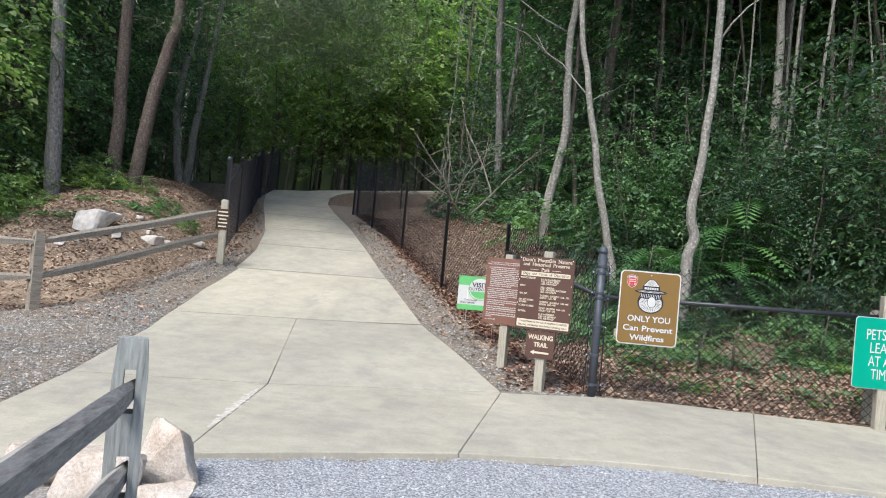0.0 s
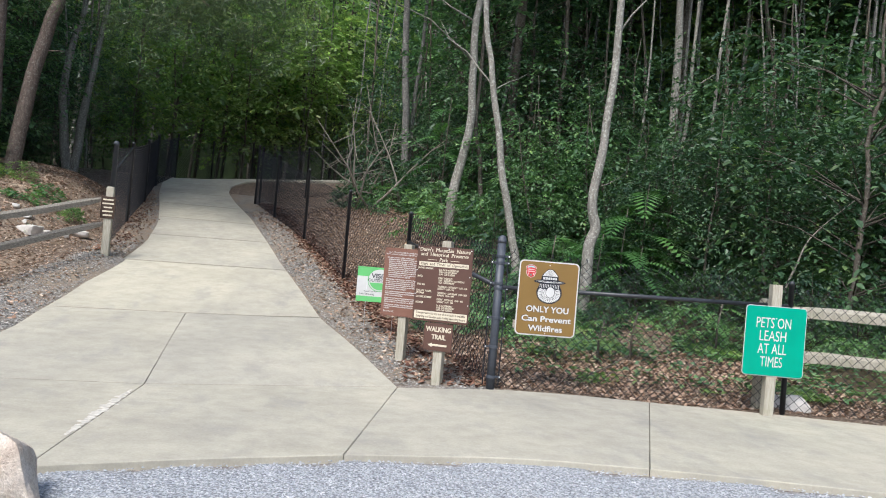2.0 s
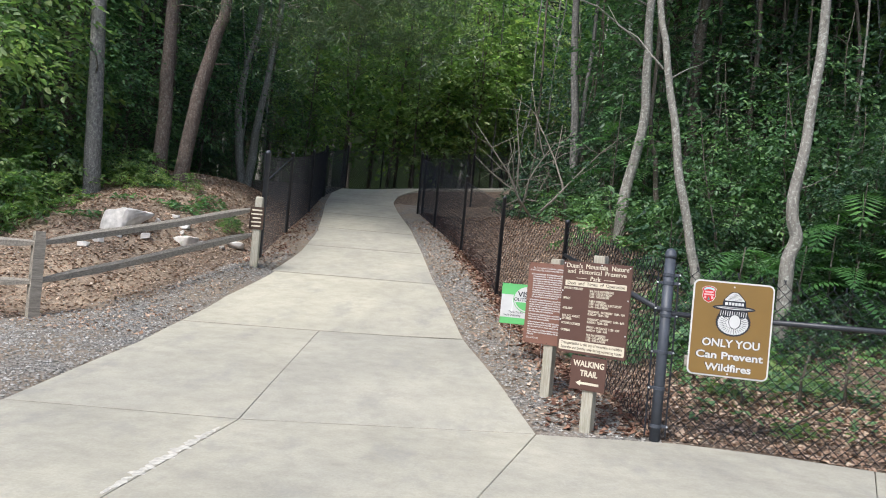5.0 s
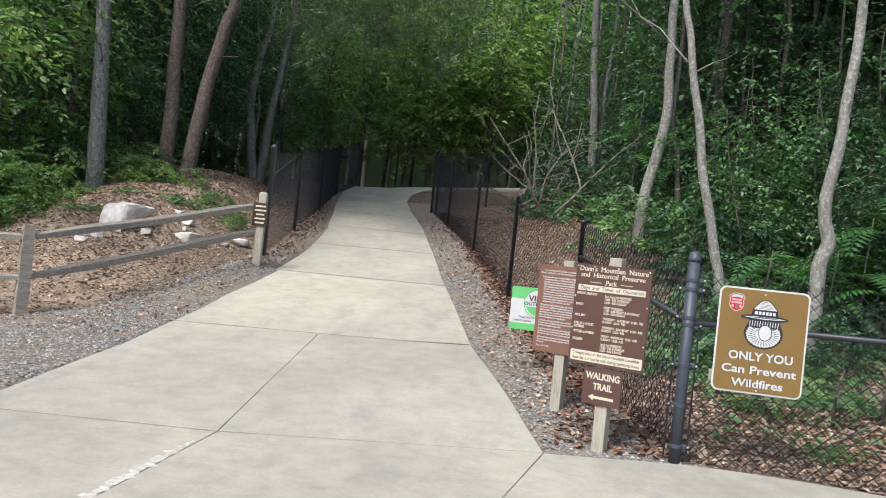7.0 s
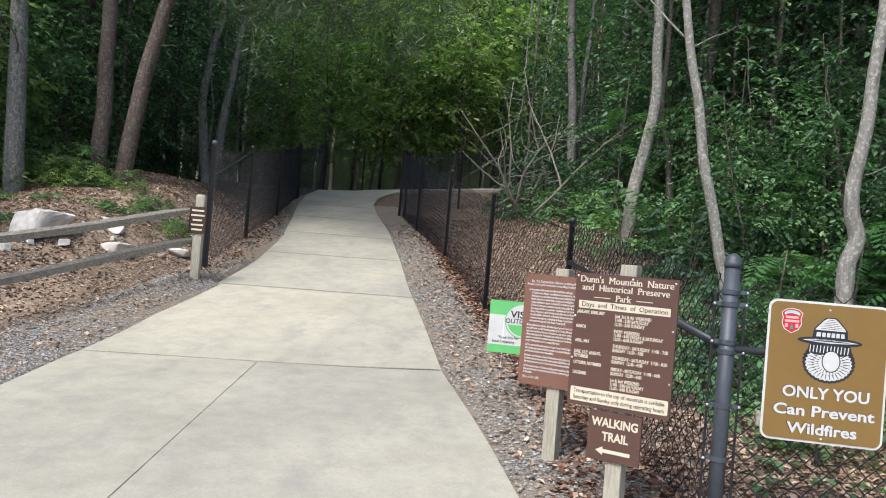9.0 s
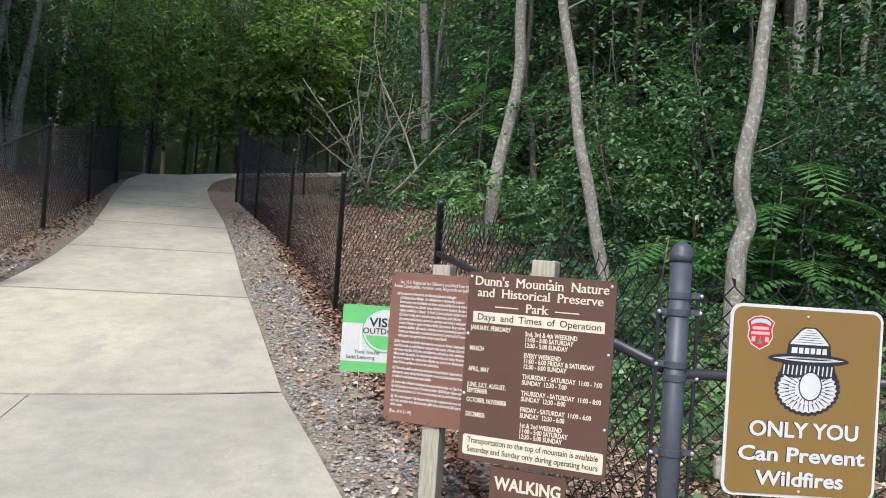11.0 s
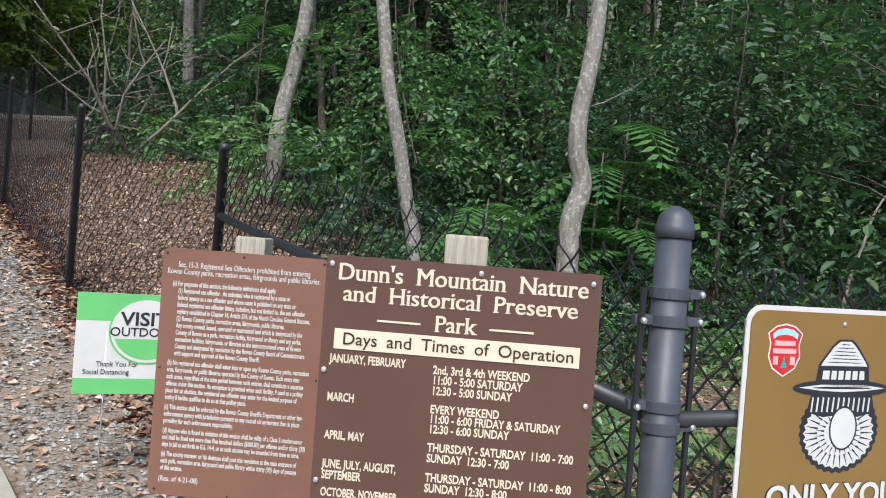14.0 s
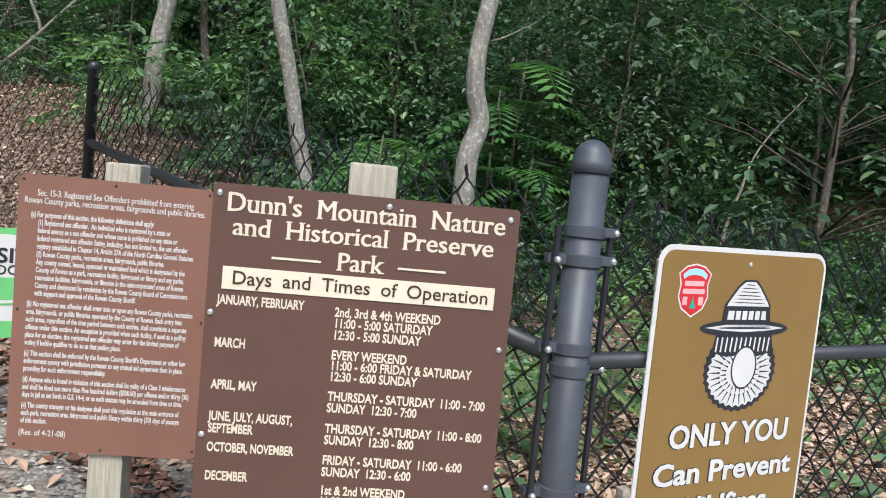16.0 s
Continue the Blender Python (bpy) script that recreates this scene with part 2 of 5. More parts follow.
M_BARK_PINE = bark("reddish pine bark", (0.052, 0.042, 0.036), (0.175, 0.135, 0.116), 0.25, (7, 7, 2))
M_BARK_PGREY = bark("grey pine bark", (0.075, 0.072, 0.07), (0.26, 0.25, 0.24), 0.5, (7, 7, 2))
M_BARK_DARK = bark("dark wood bark", (0.05, 0.043, 0.034), (0.14, 0.12, 0.10), 0.25)
M_TWIG = bark("dead pale twigs", (0.16, 0.14, 0.12), (0.34, 0.31, 0.27))
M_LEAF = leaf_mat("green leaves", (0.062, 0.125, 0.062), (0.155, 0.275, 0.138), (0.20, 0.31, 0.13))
# cedar green; the inner wood's shade is put into the same dark colour
M_LEAF_D = leaf_mat("deep green and shaded leaves", (0.028, 0.064, 0.040), (0.074, 0.142, 0.085), (0.11, 0.16, 0.075))
# lighter copy of the leaves: painted sunlight on trees and shrubs, plain colour on weeds
M_LEAF_L = leaf_mat("sunlit and light green leaves", (0.125, 0.185, 0.085), (0.25, 0.335, 0.165), (0.33, 0.36, 0.16), 0.55)
M_PINE = leaf_mat("pine needles", (0.035, 0.065, 0.032), (0.080, 0.120, 0.062), (0.12, 0.14, 0.06), 0.2)
M_FROND = leaf_mat("compound fronds", (0.050, 0.125, 0.045), (0.100, 0.210, 0.080), (0.17, 0.26, 0.08))

# ---- mesh helpers ----


def mesh_from(name, verts, faces, material, smooth=False):
    me = bpy.data.meshes.new(name)
    me.from_pydata(verts, [], faces)
    me.materials.append(material)
    if smooth:
        me.polygons.foreach_set("use_smooth", [True] * len(me.polygons))
    me.update()
    return me


def put(name, me, parent=None, label="", at=None):
    ob = new(name, me)
    if parent is not None:
        ob.parent = parent
    if at is not None:
        ob.matrix_basis = at
    return tagged(ob, label)


def part(name, bm, material, parent, label="", smooth=False):
    me = bpy.data.meshes.new(name)
    bm.to_mesh(me)
    bm.free()
    me.materials.append(material)
    if smooth:
        me.polygons.foreach_set("use_smooth", [True] * len(me.polygons))
    return put(name, me, parent, label)


def thing(name, m, label, category, group="", kind=""):
    ob = new(name)
    ob.empty_display_size = 0.1
    ob.matrix_basis = m
    return tagged(ob, label, category, group, kind)


def box_bm(x0, y0, z0, x1, y1, z1, bev=0.0, bm=None):
    bm = bm or bmesh.new()
    made = bmesh.ops.create_cube(bm, size=1.0, matrix=Matrix.Translation(((x0 + x1) / 2, (y0 + y1) / 2, (z0 + z1) / 2)) @ Matrix.Diagonal((x1 - x0, y1 - y0, z1 - z0, 1)))
    if bev:
        edges = list({e for v in made["verts"] for e in v.link_edges})
        bmesh.ops.bevel(bm, geom=edges, offset=bev, segments=2, affect="EDGES", profile=0.6)
    return bm


def tube(points, radii, sides=8, cap=True):
    """Verts and faces of a tapered tube along points."""
    pts = [Vector(p) for p in points]
    verts, faces = [], []
    for i, p in enumerate(pts):
        d = (pts[min(i + 1, len(pts) - 1)] - pts[max(i - 1, 0)]).normalized()
        u = d.cross(Vector((0, 1, 0.01)) if abs(d.y) < 0.9 else Vector((1, 0, 0))).normalized()
        w = d.cross(u)
        for k in range(sides):
            a = 2 * math.pi * k / sides
            verts.append(p + (u * math.cos(a) + w * math.sin(a)) * radii[i])
    for i in range(len(pts) - 1):
        for k in range(sides):
            a, b = i * sides + k, i * sides + (k + 1) % sides
            faces.append((a, a + sides, b + sides, b))
    if cap:
        faces.append(tuple(range(sides)))
        n = (len(pts) - 1) * sides
        faces.append(tuple(range(n + sides - 1, n - 1, -1)))
    return verts, faces


def tubes(name, many, material, sides=6):
    verts, faces = [], []
    for points, radii in many:
        v, f = tube(points, radii, sides)
        o = len(verts)
        verts += v
        faces += [tuple(i + o for i in q) for q in f]
    return mesh_from(name, verts, faces, material, True)


def smooth(a, b, x):
    t = min(1.0, max(0.0, (x - a) / (b - a)))
    return t * t * (3 - 2 * t)


# ---- lie of the land ----
LEFT_EDGE = [(3.3, -2.55), (4.9, -2.90), (6.2, -3.05), (7.4, -3.18), (8.3, -3.26), (9.46, -3.46), (10.5, -3.54), (11.4, -3.56), (13.0, -3.58), (14.2, -3.66), (16.3, -4.03), (18.7, -4.66), (21.0, -5.30), (23.2, -5.81), (25.0, -6.0)]
RIGHT_EDGE = [(7.10, 0.64), (7.65, 0.48), (8.3, 0.305), (9.15, 0.05), (10.15, -0.27), (11.7, -0.70), (13.4, -1.19), (15.1, -1.63), (17.9, -2.40), (20.35, -3.20), (22.2, -3.72), (23.4, -3.86), (24.3, -3.6)]
FRONT = [(-3.2, 3.1), (-1.29, 4.04), (-0.6, 4.32), (0.21, 4.59), (1.17, 4.74), (1.6, 4.74), (2.13, 4.68), (2.7, 4.60), (3.54, 4.44), (5.5, 3.9), (9.0, 2.5), (14.0, 0.0)]
BACK = [(0.64, 7.08), (1.57, 7.30), (2.3, 7.30), (3.1, 7.21), (4.23, 7.02), (5.19, 6.80), (7.2, 6.2), (10.5, 4.8), (15.5, 2.2)]


# width of the gravel strip along the path's bank side
GRAVEL = [(8.0, 3.2), (9.3, 1.8), (10.0, 1.3), (11.2, 0.85), (12.5, 0.65), (16.0, 0.45), (25.0, 0.4)]


def lerp(table, v):
    return float(np.interp(v, [p[0] for p in table], [p[1] for p in table]))


def grade(x, y):
    """Height of the paved grade: level sidewalk, apron rising from a slanting line, the climb, and on past the bend."""
    return climb(x, y) + 0.085 * min(9.0, max(0.0, x + 5.3)) * smooth(22.6, 25.0, y)


def climb(x, y):
    start = min(7.2, max(5.9, 6.42 + 0.325 * (x + 1.45)))
    if y < start:
        return 0.0
    if y < 10:
        return 0.3 * (y - start) / (10 - start)
    if y < 25:
        return 0.3 + 0.19 * (y - 10)
    return 3.15 + 0.05 * (min(y, 60) - 25)


def bell(x, y, cx, cy, sx, sy):
    return math.exp(-((x - cx) / sx) ** 2 - ((y - cy) / sy) ** 2)


def on_concrete(x, y):
    if y > 24.2:
        return x > -6.0 and x < 9 and abs(y - 25.2 - 0.05 * (x + 4)) < 1.0
    left = lerp(LEFT_EDGE, y)
    if y > 7.1:
        return left < x < lerp(RIGHT_EDGE, y)
    return left < x and lerp(FRONT, x) < y and (x < 0.64 or y < lerp(BACK, x))


def land(x, y):
    z = grade(x, y)
    left, right = lerp(LEFT_EDGE, y), lerp(RIGHT_EDGE, y) if y > 7.1 else 99
    if x < left:
        k = smooth(0.35, 2.0, left - x)
        z += k * (1.0 * bell(x, y, -7.3, 16.2, 2.6, 3.4) + 0.42 * bell(x, y, -6.4, 12.7, 1.7, 1.9) - 0.16 * bell(x, y, -5.6, 9.2, 1.6, 1.8))
        z += 0.12 * bell(x, y, -3.9, 12.3, 0.35, 1.2)
        z += 0.05 * k * noise.noise((x * 0.9, y * 0.9, 0))
    elif y > 7.1 and x > right:
        k = smooth(0.9, 2.6, x - right)
        z += k * (0.62 * bell(x, y, 1.3, 16.6, 2.4, 4.0) + 0.1 * max(0, min(x - 3, 14)) * smooth(8, 14, y))
        z += 0.06 * k * noise.noise((x * 0.8, y * 0.8, 3))
    elif y < lerp(FRONT, x):
        z = -0.03
    if abs(x) > 14 or y > 30:
        z += 0.6 * noise.noise((x * 0.06, y * 0.06, 7)) * smooth(14, 30, max(abs(x), y - 16))
    return z


def zones(x, y):
    left = lerp(LEFT_EDGE, y)
    if y > 7.1 and x > lerp(RIGHT_EDGE, y):
        d = x - lerp(RIGHT_EDGE, y)
        g = 1 - smooth(0.75, 1.15, d) if y < 22 else 0.0
        return 0.0, g, (1 - smooth(3.0, 6.5, d)) * 0.95 + 0.1 * (y < 14), 0.0
    if x < left:
        wide = lerp(GRAVEL, y)
        near = 1 - smooth(wide - 0.3, wide + 0.35, left - x)
        return 0.0, near, 1 - smooth(5.5, 8.0, left - x) * smooth(9, 12, y), smooth(0.7, 1.6, left - x) * (1 - smooth(3.6, 5.5, left - x)) * smooth(8.5, 10.5, y) * (1 - smooth(16, 18, y))
    if y < lerp(FRONT, x):
        return smooth(-2.1, -1.2, x + 0.25 * noise.noise((x * 3, y * 3, 0))), 1.0, 0.3, 0.0
    return 0.0, 0.3, 0.9, 0.0


def axis(parts):
    out = []
    for a, b, step in parts:
        n = max(1, round((b - a) / step))
        out += [a + (b - a) * i / n for i in range(n)]
    return out + [parts[-1][1]]


def build_ground():
    xs = axis([(-300, -60, 60), (-60, -20, 5), (-20, -9, 0.7), (-9, 6, 0.16), (6, 20, 0.7), (20, 60, 5), (60, 300, 60)])
    ys = axis([(-300, -40, 60), (-40, -4, 4), (-4, 2, 0.5), (2, 17, 0.16), (17, 27, 0.3), (27, 60, 2), (60, 300, 60)])
    verts, cols = [], []
    for y in ys:
        for x in xs:
            z = land(x, y)
            if on_concrete(x, y):
                z -= 0.05
            verts.append((x, y, z))
            cols.append(zones(x, y))
    n = len(xs)
    faces = [(j * n + i, j * n + i + 1, (j + 1) * n + i + 1, (j + 1) * n + i) for j in range(len(ys) - 1) for i in range(n - 1)]
    me = mesh_from("ground", verts, faces, M_GROUND, True)
    at = me.color_attributes.new("zone", "FLOAT_COLOR", "POINT")
    at.data.foreach_set("color", np.array(cols, dtype=np.float32).ravel())
    tagged(put("ground", me), "gravel and leaf-littered ground of a wooded hillside", "ground", kind="structure")


build_ground()

# ---- chain-link fences ----


def lathe(profile, sides=20):
    """Verts and faces of a turned shape from (radius, height) pairs."""
    verts = [(r * math.cos(2 * math.pi * k / sides), r * math.sin(2 * math.pi * k / sides), z) for r, z in profile for k in range(sides)]
    faces = [(i * sides + k, i * sides + (k + 1) % sides, (i + 1) * sides + (k + 1) % sides, (i + 1) * sides + k) for i in range(len(profile) - 1) for k in range(sides)]
    faces += [tuple(range(sides - 1, -1, -1)), tuple(range((len(profile) - 1) * sides, len(profile) * sides))]
    return verts, faces


def post_mesh(r, h, name="post", material=None):
    dome = [(r * 1.07 * math.cos(a), h - r * 0.9 + r * 0.9 * math.sin(a)) for a in (0, 0.4, 0.8, 1.15, 1.45)]
    prof = [(r, -0.15), (r, h - r * 1.6), (r * 1.07, h - r * 1.6)] + dome
    v, f = lathe(prof, 16)
    return mesh_from(name, v, f, material or M_FENCE, True)


def wire_panel(parent, a, b, bottom, top, pitch=0.042, r=0.0034, curl=True):
    """Diamond mesh between plan points a and b; bottom and top give the heights at both ends. Twisted wire ends stand up along the top."""
    a, b = np.array(a, float), np.array(b, float)
    length = float(np.hypot(*(b - a)))
    along = (b - a) / length
    across = np.array((-along[1], along[0]))
    n = max(2, int(length / pitch))
    p = length / n
    verts, faces = [], []
    rng = random.Random(n)
    for i in range(n):
        h0 = bottom[0] + (bottom[1] - bottom[0]) * i / n
        h1 = top[0] + (top[1] - top[0]) * i / n - 0.03 * math.sin(math.pi * i / n)
        rows = max(2, int((h1 - h0) / pitch))
        step = (h1 - h0) / rows
        base = len(verts)
        pts = []
        for k in range(rows + 1):
            s = (i + (k + i) % 2) * p
            pts.append((s, h0 + k * step, 0.004 * (1 if k % 2 else -1)))
        if curl:
            s, z, d = pts[-1]
            pts.append((s + rng.uniform(-0.012, 0.012), z + 0.03, 0.008))
        for s, z, d in pts:
            s = min(max(s, 0.0), length)
            for q in range(3):
                ang = 2 * math.pi * q / 3
                o = along * (s + r * 1.3 * math.cos(ang)) + across * (d + r * math.sin(ang)) + a
                verts.append((float(o[0]), float(o[1]), z))
        for k in range(len(pts) - 1):
            for q in range(3):
                u, w = base + k * 3 + q, base + k * 3 + (q + 1) % 3
                faces.append((u, w, w + 3, u + 3))
    return put("wire_mesh", mesh_from("wire_mesh", verts, faces, M_WIRE), parent)


def rail_part(parent, a, b, r, name="rail", material=None):
    v, f = tube([a, b], [r, r], 10)
    return put(name, mesh_from(name, v, f, material or M_FENCE, True), parent)


def run_fence(label, posts, height, group, r=0.03, rails=()):
    """posts: plan points; height: at each post."""
    f = thing("chain_link_fence", Matrix(), label, "fence", group)
    for (x, y), h in zip(posts, height):
        put("post", post_mesh(r, h), f, at=pose(x, y, land(x, y)))
    for i in range(len(posts) - 1):
        p, q = posts[i], posts[i + 1]
        zp, zq = land(*p), land(*q)
        far = min(p[1], q[1]) > 15
        wire_panel(f, p, q, (zp + 0.03, zq + 0.03), (zp + height[i] - 0.1, zq + height[i + 1] - 0.1), 0.045 if far else 0.042, 0.0046 if far else 0.0025, False)
        v, fc = tube([(p[0], p[1], zp + height[i] - 0.13), (q[0], q[1], zq + height[i + 1] - 0.13)], [0.004, 0.004], 5)
        put("tension_wire", mesh_from("tension_wire", v, fc, M_WIRE), f)
    return f


GATE = (1.548, 7.32)
TURNPOST = (0.82, 10.42)
right_fence = run_fence("black chain-link fence along the climbing path", [TURNPOST, (-0.07, 12.5), (-1.0, 15.72), (-1.93, 18.3), (-2.70, 20.4)], [1.46, 1.46, 1.46, 1.5, 1.55], "path fences", 0.028)
bend_fence = run_fence("black chain-link fence round the inside of the bend", [(-2.62, 20.6), (-1.6, 22.6), (1.0, 23.6), (4.0, 24.0)], [1.5, 1.5, 1.5, 1.5], "path fences", 0.028)
left_fence = run_fence("tall black chain-link fence beside the path", [(-3.97, 13.1), (-4.55, 15.95), (-5.1, 19.0), (-5.75, 22.2)], [1.76, 1.62, 1.52, 1.46], "path fences", 0.034)
left_fence.children[0].data = post_mesh(0.042, 1.76, "post", M_POST)
zl = land(-3.97, 13.1)
rail_part(left_fence, (-3.97, 13.12, zl + 1.25), (-4.55, 15.95, land(-4.55, 15.95) + 1.5), 0.018, "brace")
far_fence = run_fence("black chain-link fence across the head of the path", [(-5.75, 22.3), (-6.0, 25.4), (-5.2, 27.0), (-3.9, 27.3), (-1.5, 27.5), (1.6, 27.6), (4.5, 27.7)], [1.4] * 7, "path fences", 0.028)

gate_fence = thing("chain_link_fence", Matrix(), "low black chain-link fence beside the sidewalk with mid rail", "fence", "path fences")
END = (4.40, 7.08)
zt = land(*TURNPOST)
put("post", post_mesh(0.026, 1.30), gate_fence, at=pose(*END, land(*END)))
rail_part(gate_fence, (*GATE, 1.0), (*TURNPOST, zt + 1.04), 0.024)
rail_part(gate_fence, (*GATE, 1.0), (*END, 1.05), 0.021)
wire_panel(gate_fence, GATE, TURNPOST, (0.03, zt + 0.03), (1.36, zt + 1.42), 0.042, 0.0034)
wire_panel(gate_fence, GATE, END, (0.03, 0.03), (1.36, 1.27), 0.042, 0.0036)
wire_panel(gate_fence, END, (9.6, 5.6), (0.03, 0.03), (1.2, 1.2), 0.05)
put("post", post_mesh(0.026, 1.30), gate_fence, at=pose(9.6, 5.6, 0))

corner_post = thing("corner_post", pose(*GATE, 0), "dark blue-grey steel corner post with domed cap and bands", "fence post")
R = 0.041
v, f = lathe([(R, -0.1), (R, 1.44)], 28)
put("tube", mesh_from("tube", v, f, M_POST, True), corner_post)
v, f = lathe([(R * 1.1, 1.43), (R * 1.1, 1.455)] + [(R * 1.06 * math.cos(a), 1.458 + R * 1.15 * math.sin(a)) for a in (0, 0.3, 0.6, 0.9, 1.15, 1.35, 1.5)], 28)
put("domed_cap", mesh_from("domed_cap", v, f, M_POST, True), corner_post)
for z in (0.13, 0.42, 0.70, 0.985, 1.035, 1.235, 1.30):
    v, f = lathe([(R, z - 0.014), (R * 1.12, z - 0.012), (R * 1.12, z + 0.012), (R, z + 0.014)], 28)
    band = put("brace_band", mesh_from("brace_band", v, f, M_POST), corner_post)
    for side in (0, 1):
        if side == 0 and z in (0.13, 0.985, 1.30) or side == 1 and z in (0.42, 1.035):
            continue
        dx, dy = (0.997, -0.08) if side else (-0.30, 0.95)
        lug = box_bm(R, -0.012, z - 0.011, R + 0.046, 0.012, z + 0.011, 0.002)
        bmesh.ops.transform(lug, matrix=Matrix.Rotation(math.atan2(dy, dx) if side else radians(168), 4, "Z"), verts=lug.verts)
        part("lug", lug, M_POST, band)
        bb = bmesh.new()
        bmesh.ops.create_uvsphere(bb, u_segments=8, v_segments=6, radius=0.0085, matrix=Matrix.Translation(((R + 0.04) * (1 if side else -1), -0.018, z)))
        part("carriage_bolt", bb, M_BOLT, band, "bright galvanised bolt", True)
for dx in (0.074, -0.08):
    part("tension_bar", box_bm(dx - 0.006, -0.012, 0.05, dx + 0.006, -0.002, 1.31, 0.001), M_WIRE, corner_post)

# ---- signs ----


def text_mesh(words, size, material, bold=0.0, align="LEFT", squeeze=1.0, slant=0.0, leading=1.0, width=0.0, gap=1.0, serif=False):
    """Flat raised lettering in the plane of a sign: x along it, z up, facing -y."""
    cu = bpy.data.curves.new("lettering", "FONT")
    cu.body, cu.size, cu.offset, cu.resolution_u, cu.align_x, cu.shear, cu.space_line, cu.space_word = words, size, bold * size, 3, align, slant, leading, gap
    cu.extrude = 0.0006
    tmp = new("lettering", cu)
    me = bpy.data.meshes.new_from_object(tmp.evaluated_get(bpy.context.evaluated_depsgraph_get()))
    bpy.data.objects.remove(tmp)
    bpy.data.curves.remove(cu)
    if serif:
        me = with_serifs(me, size)
    if width:
        xs = [v.co.x for v in me.vertices]
        squeeze = width / (max(xs) - min(xs))
    me.transform(Matrix.Rotation(radians(90), 4, "X") @ Matrix.Diagonal((squeeze, 1, 1, 1)))
    me.materials.clear()
    me.materials.append(material)
    return me


def with_serifs(me, size):
    """Adds a thin foot across the flat ends of the letters' stems."""
    verts = [tuple(v.co) for v in me.vertices]
    faces = [tuple(f.vertices) for f in me.polygons]
    ends = set()
    front = [f for f in me.polygons if f.normal.z > 0.9]
    uses = {}
    for f in front:
        for k in f.edge_keys:
            uses[k] = uses.get(k, 0) + 1
    for f in front:
        for a, b in f.edge_keys:
            if uses[a, b] > 1:
                continue
            p, q = me.vertices[a].co, me.vertices[b].co
            if abs(p.y - q.y) < 1e-5 and 0.03 * size < abs(p.x - q.x) < 0.17 * size:
                inward = 1 if f.center.y > p.y else -1
                level = p.y / size
                if (inward > 0 and level < 0.03) or (inward < 0 and level > 0.4):
                    ends.add((round(min(p.x, q.x), 5), round(max(p.x, q.x), 5), round(p.y, 5), inward))
    for x0, x1, y, inward in sorted(ends):
        level = [(a, b) for a, b, c, d in ends if abs(c - y) < 0.02 * size]
        lg = min([x0 - b for a, b in level if b < x0] + [1.0])
        rg = min([a - x1 for a, b in level if a > x1] + [1.0])
        el, er = min(0.052 * size, 0.24 * lg), min(0.052 * size, 0.24 * rg)
        o, h = len(verts), 0.034 * size * inward
        lo, hi = min(y, y + h), max(y, y + h)
        for z in (-0.0005, 0.0005):
            verts += [(x0 - el, lo, z), (x1 + er, lo, z), (x1 + er, hi, z), (x0 - el, hi, z)]
        faces += [tuple(o + i for i in q) for q in ((3, 2, 1, 0), (4, 5, 6, 7), (0, 1, 5, 4), (1, 2, 6, 5), (2, 3, 7, 6), (3, 0, 4, 7))]
    out = bpy.data.meshes.new("lettering")
    out.from_pydata(verts, [], faces)
    return out


def word_meshes(me, gap):
    """Cuts one line of lettering into its words."""
    spans = []
    for f in me.polygons:
        xs = [me.vertices[i].co.x for i in f.vertices]
        spans.append((min(xs), max(xs), f.index))
    groups, reach = [], None
    for x0, x1, i in sorted(spans):
        if reach is None or x0 > reach + gap:
            groups.append([])
            reach = x1
        groups[-1].append(i)
        reach = max(reach, x1)
    if len(groups) < 2:
        return [me]
    out = []
    for g in groups:
        seen, faces = {}, []
        for i in g:
            faces.append(tuple(seen.setdefault(v, len(seen)) for v in me.polygons[i].vertices))
        out.append(mesh_from("lettering", [tuple(me.vertices[v].co) for v in seen], faces, me.materials[0]))
    return out


def letter(parent, words, x, z, size, material, y=-0.0108, name="lettering", **kw):
    """A line of lettering, each word a part; fine print of several lines stays one part."""
    me = text_mesh(words, size, material, **kw)
    if "\n" in words or size < 0.024:
        tagged(put(name, me, parent, at=pose(x, y, z)), kind="stuff")
        return
    for m in word_meshes(me, 0.11 * size):
        put(name, m, parent, at=pose(x, y, z))


def panel_bm(w, h, t, corner, segs=6, x0=0.0, z0=0.0, y=0.0):
    """A sign panel with rounded corners, hung from its top left corner at x0, z0; front at y, back at y + t."""
    ring = []
    for cx, cz, a0 in ((w - corner, -corner, 90), (w - corner, -h + corner, 0), (corner, -h + corner, -90), (corner, -corner, -180)):
        for k in range(segs + 1):
            a = radians(a0 - 90 * k / segs)
            ring.append((x0 + cx + corner * math.cos(a), z0 + cz + corner * math.sin(a)))
    bm = bmesh.new()
    front = [bm.verts.new((x, y, z)) for x, z in ring]
    back = [bm.verts.new((x, y + t, z)) for x, z in ring]
    bm.faces.new(front[::-1])
    bm.faces.new(back)
    for i in range(len(ring)):
        j = (i + 1) % len(ring)
        bm.faces.new((front[i], front[j], back[j], back[i]))
    bmesh.ops.recalc_face_normals(bm, faces=bm.faces)
    return bm


def screw(parent, x, z, y=-0.012, material=None, r=0.006):
    bm = bmesh.new()
    bmesh.ops.create_uvsphere(bm, u_segments=10, v_segments=6, radius=r, matrix=Matrix.Translation((x, y, z)) @ Matrix.Diagonal((1, 0.6, 1, 1)))
    part("screw", bm, material or M_BOLT, parent, "", True)


def lumber_post(parent, x, y, z0, z1, w=0.09):
    ob = part("post", box_bm(x - w / 2, y, z0, x + w / 2, y + w, z1, 0.006), M_LUMBER, parent, "weathered pale lumber post")
    return ob


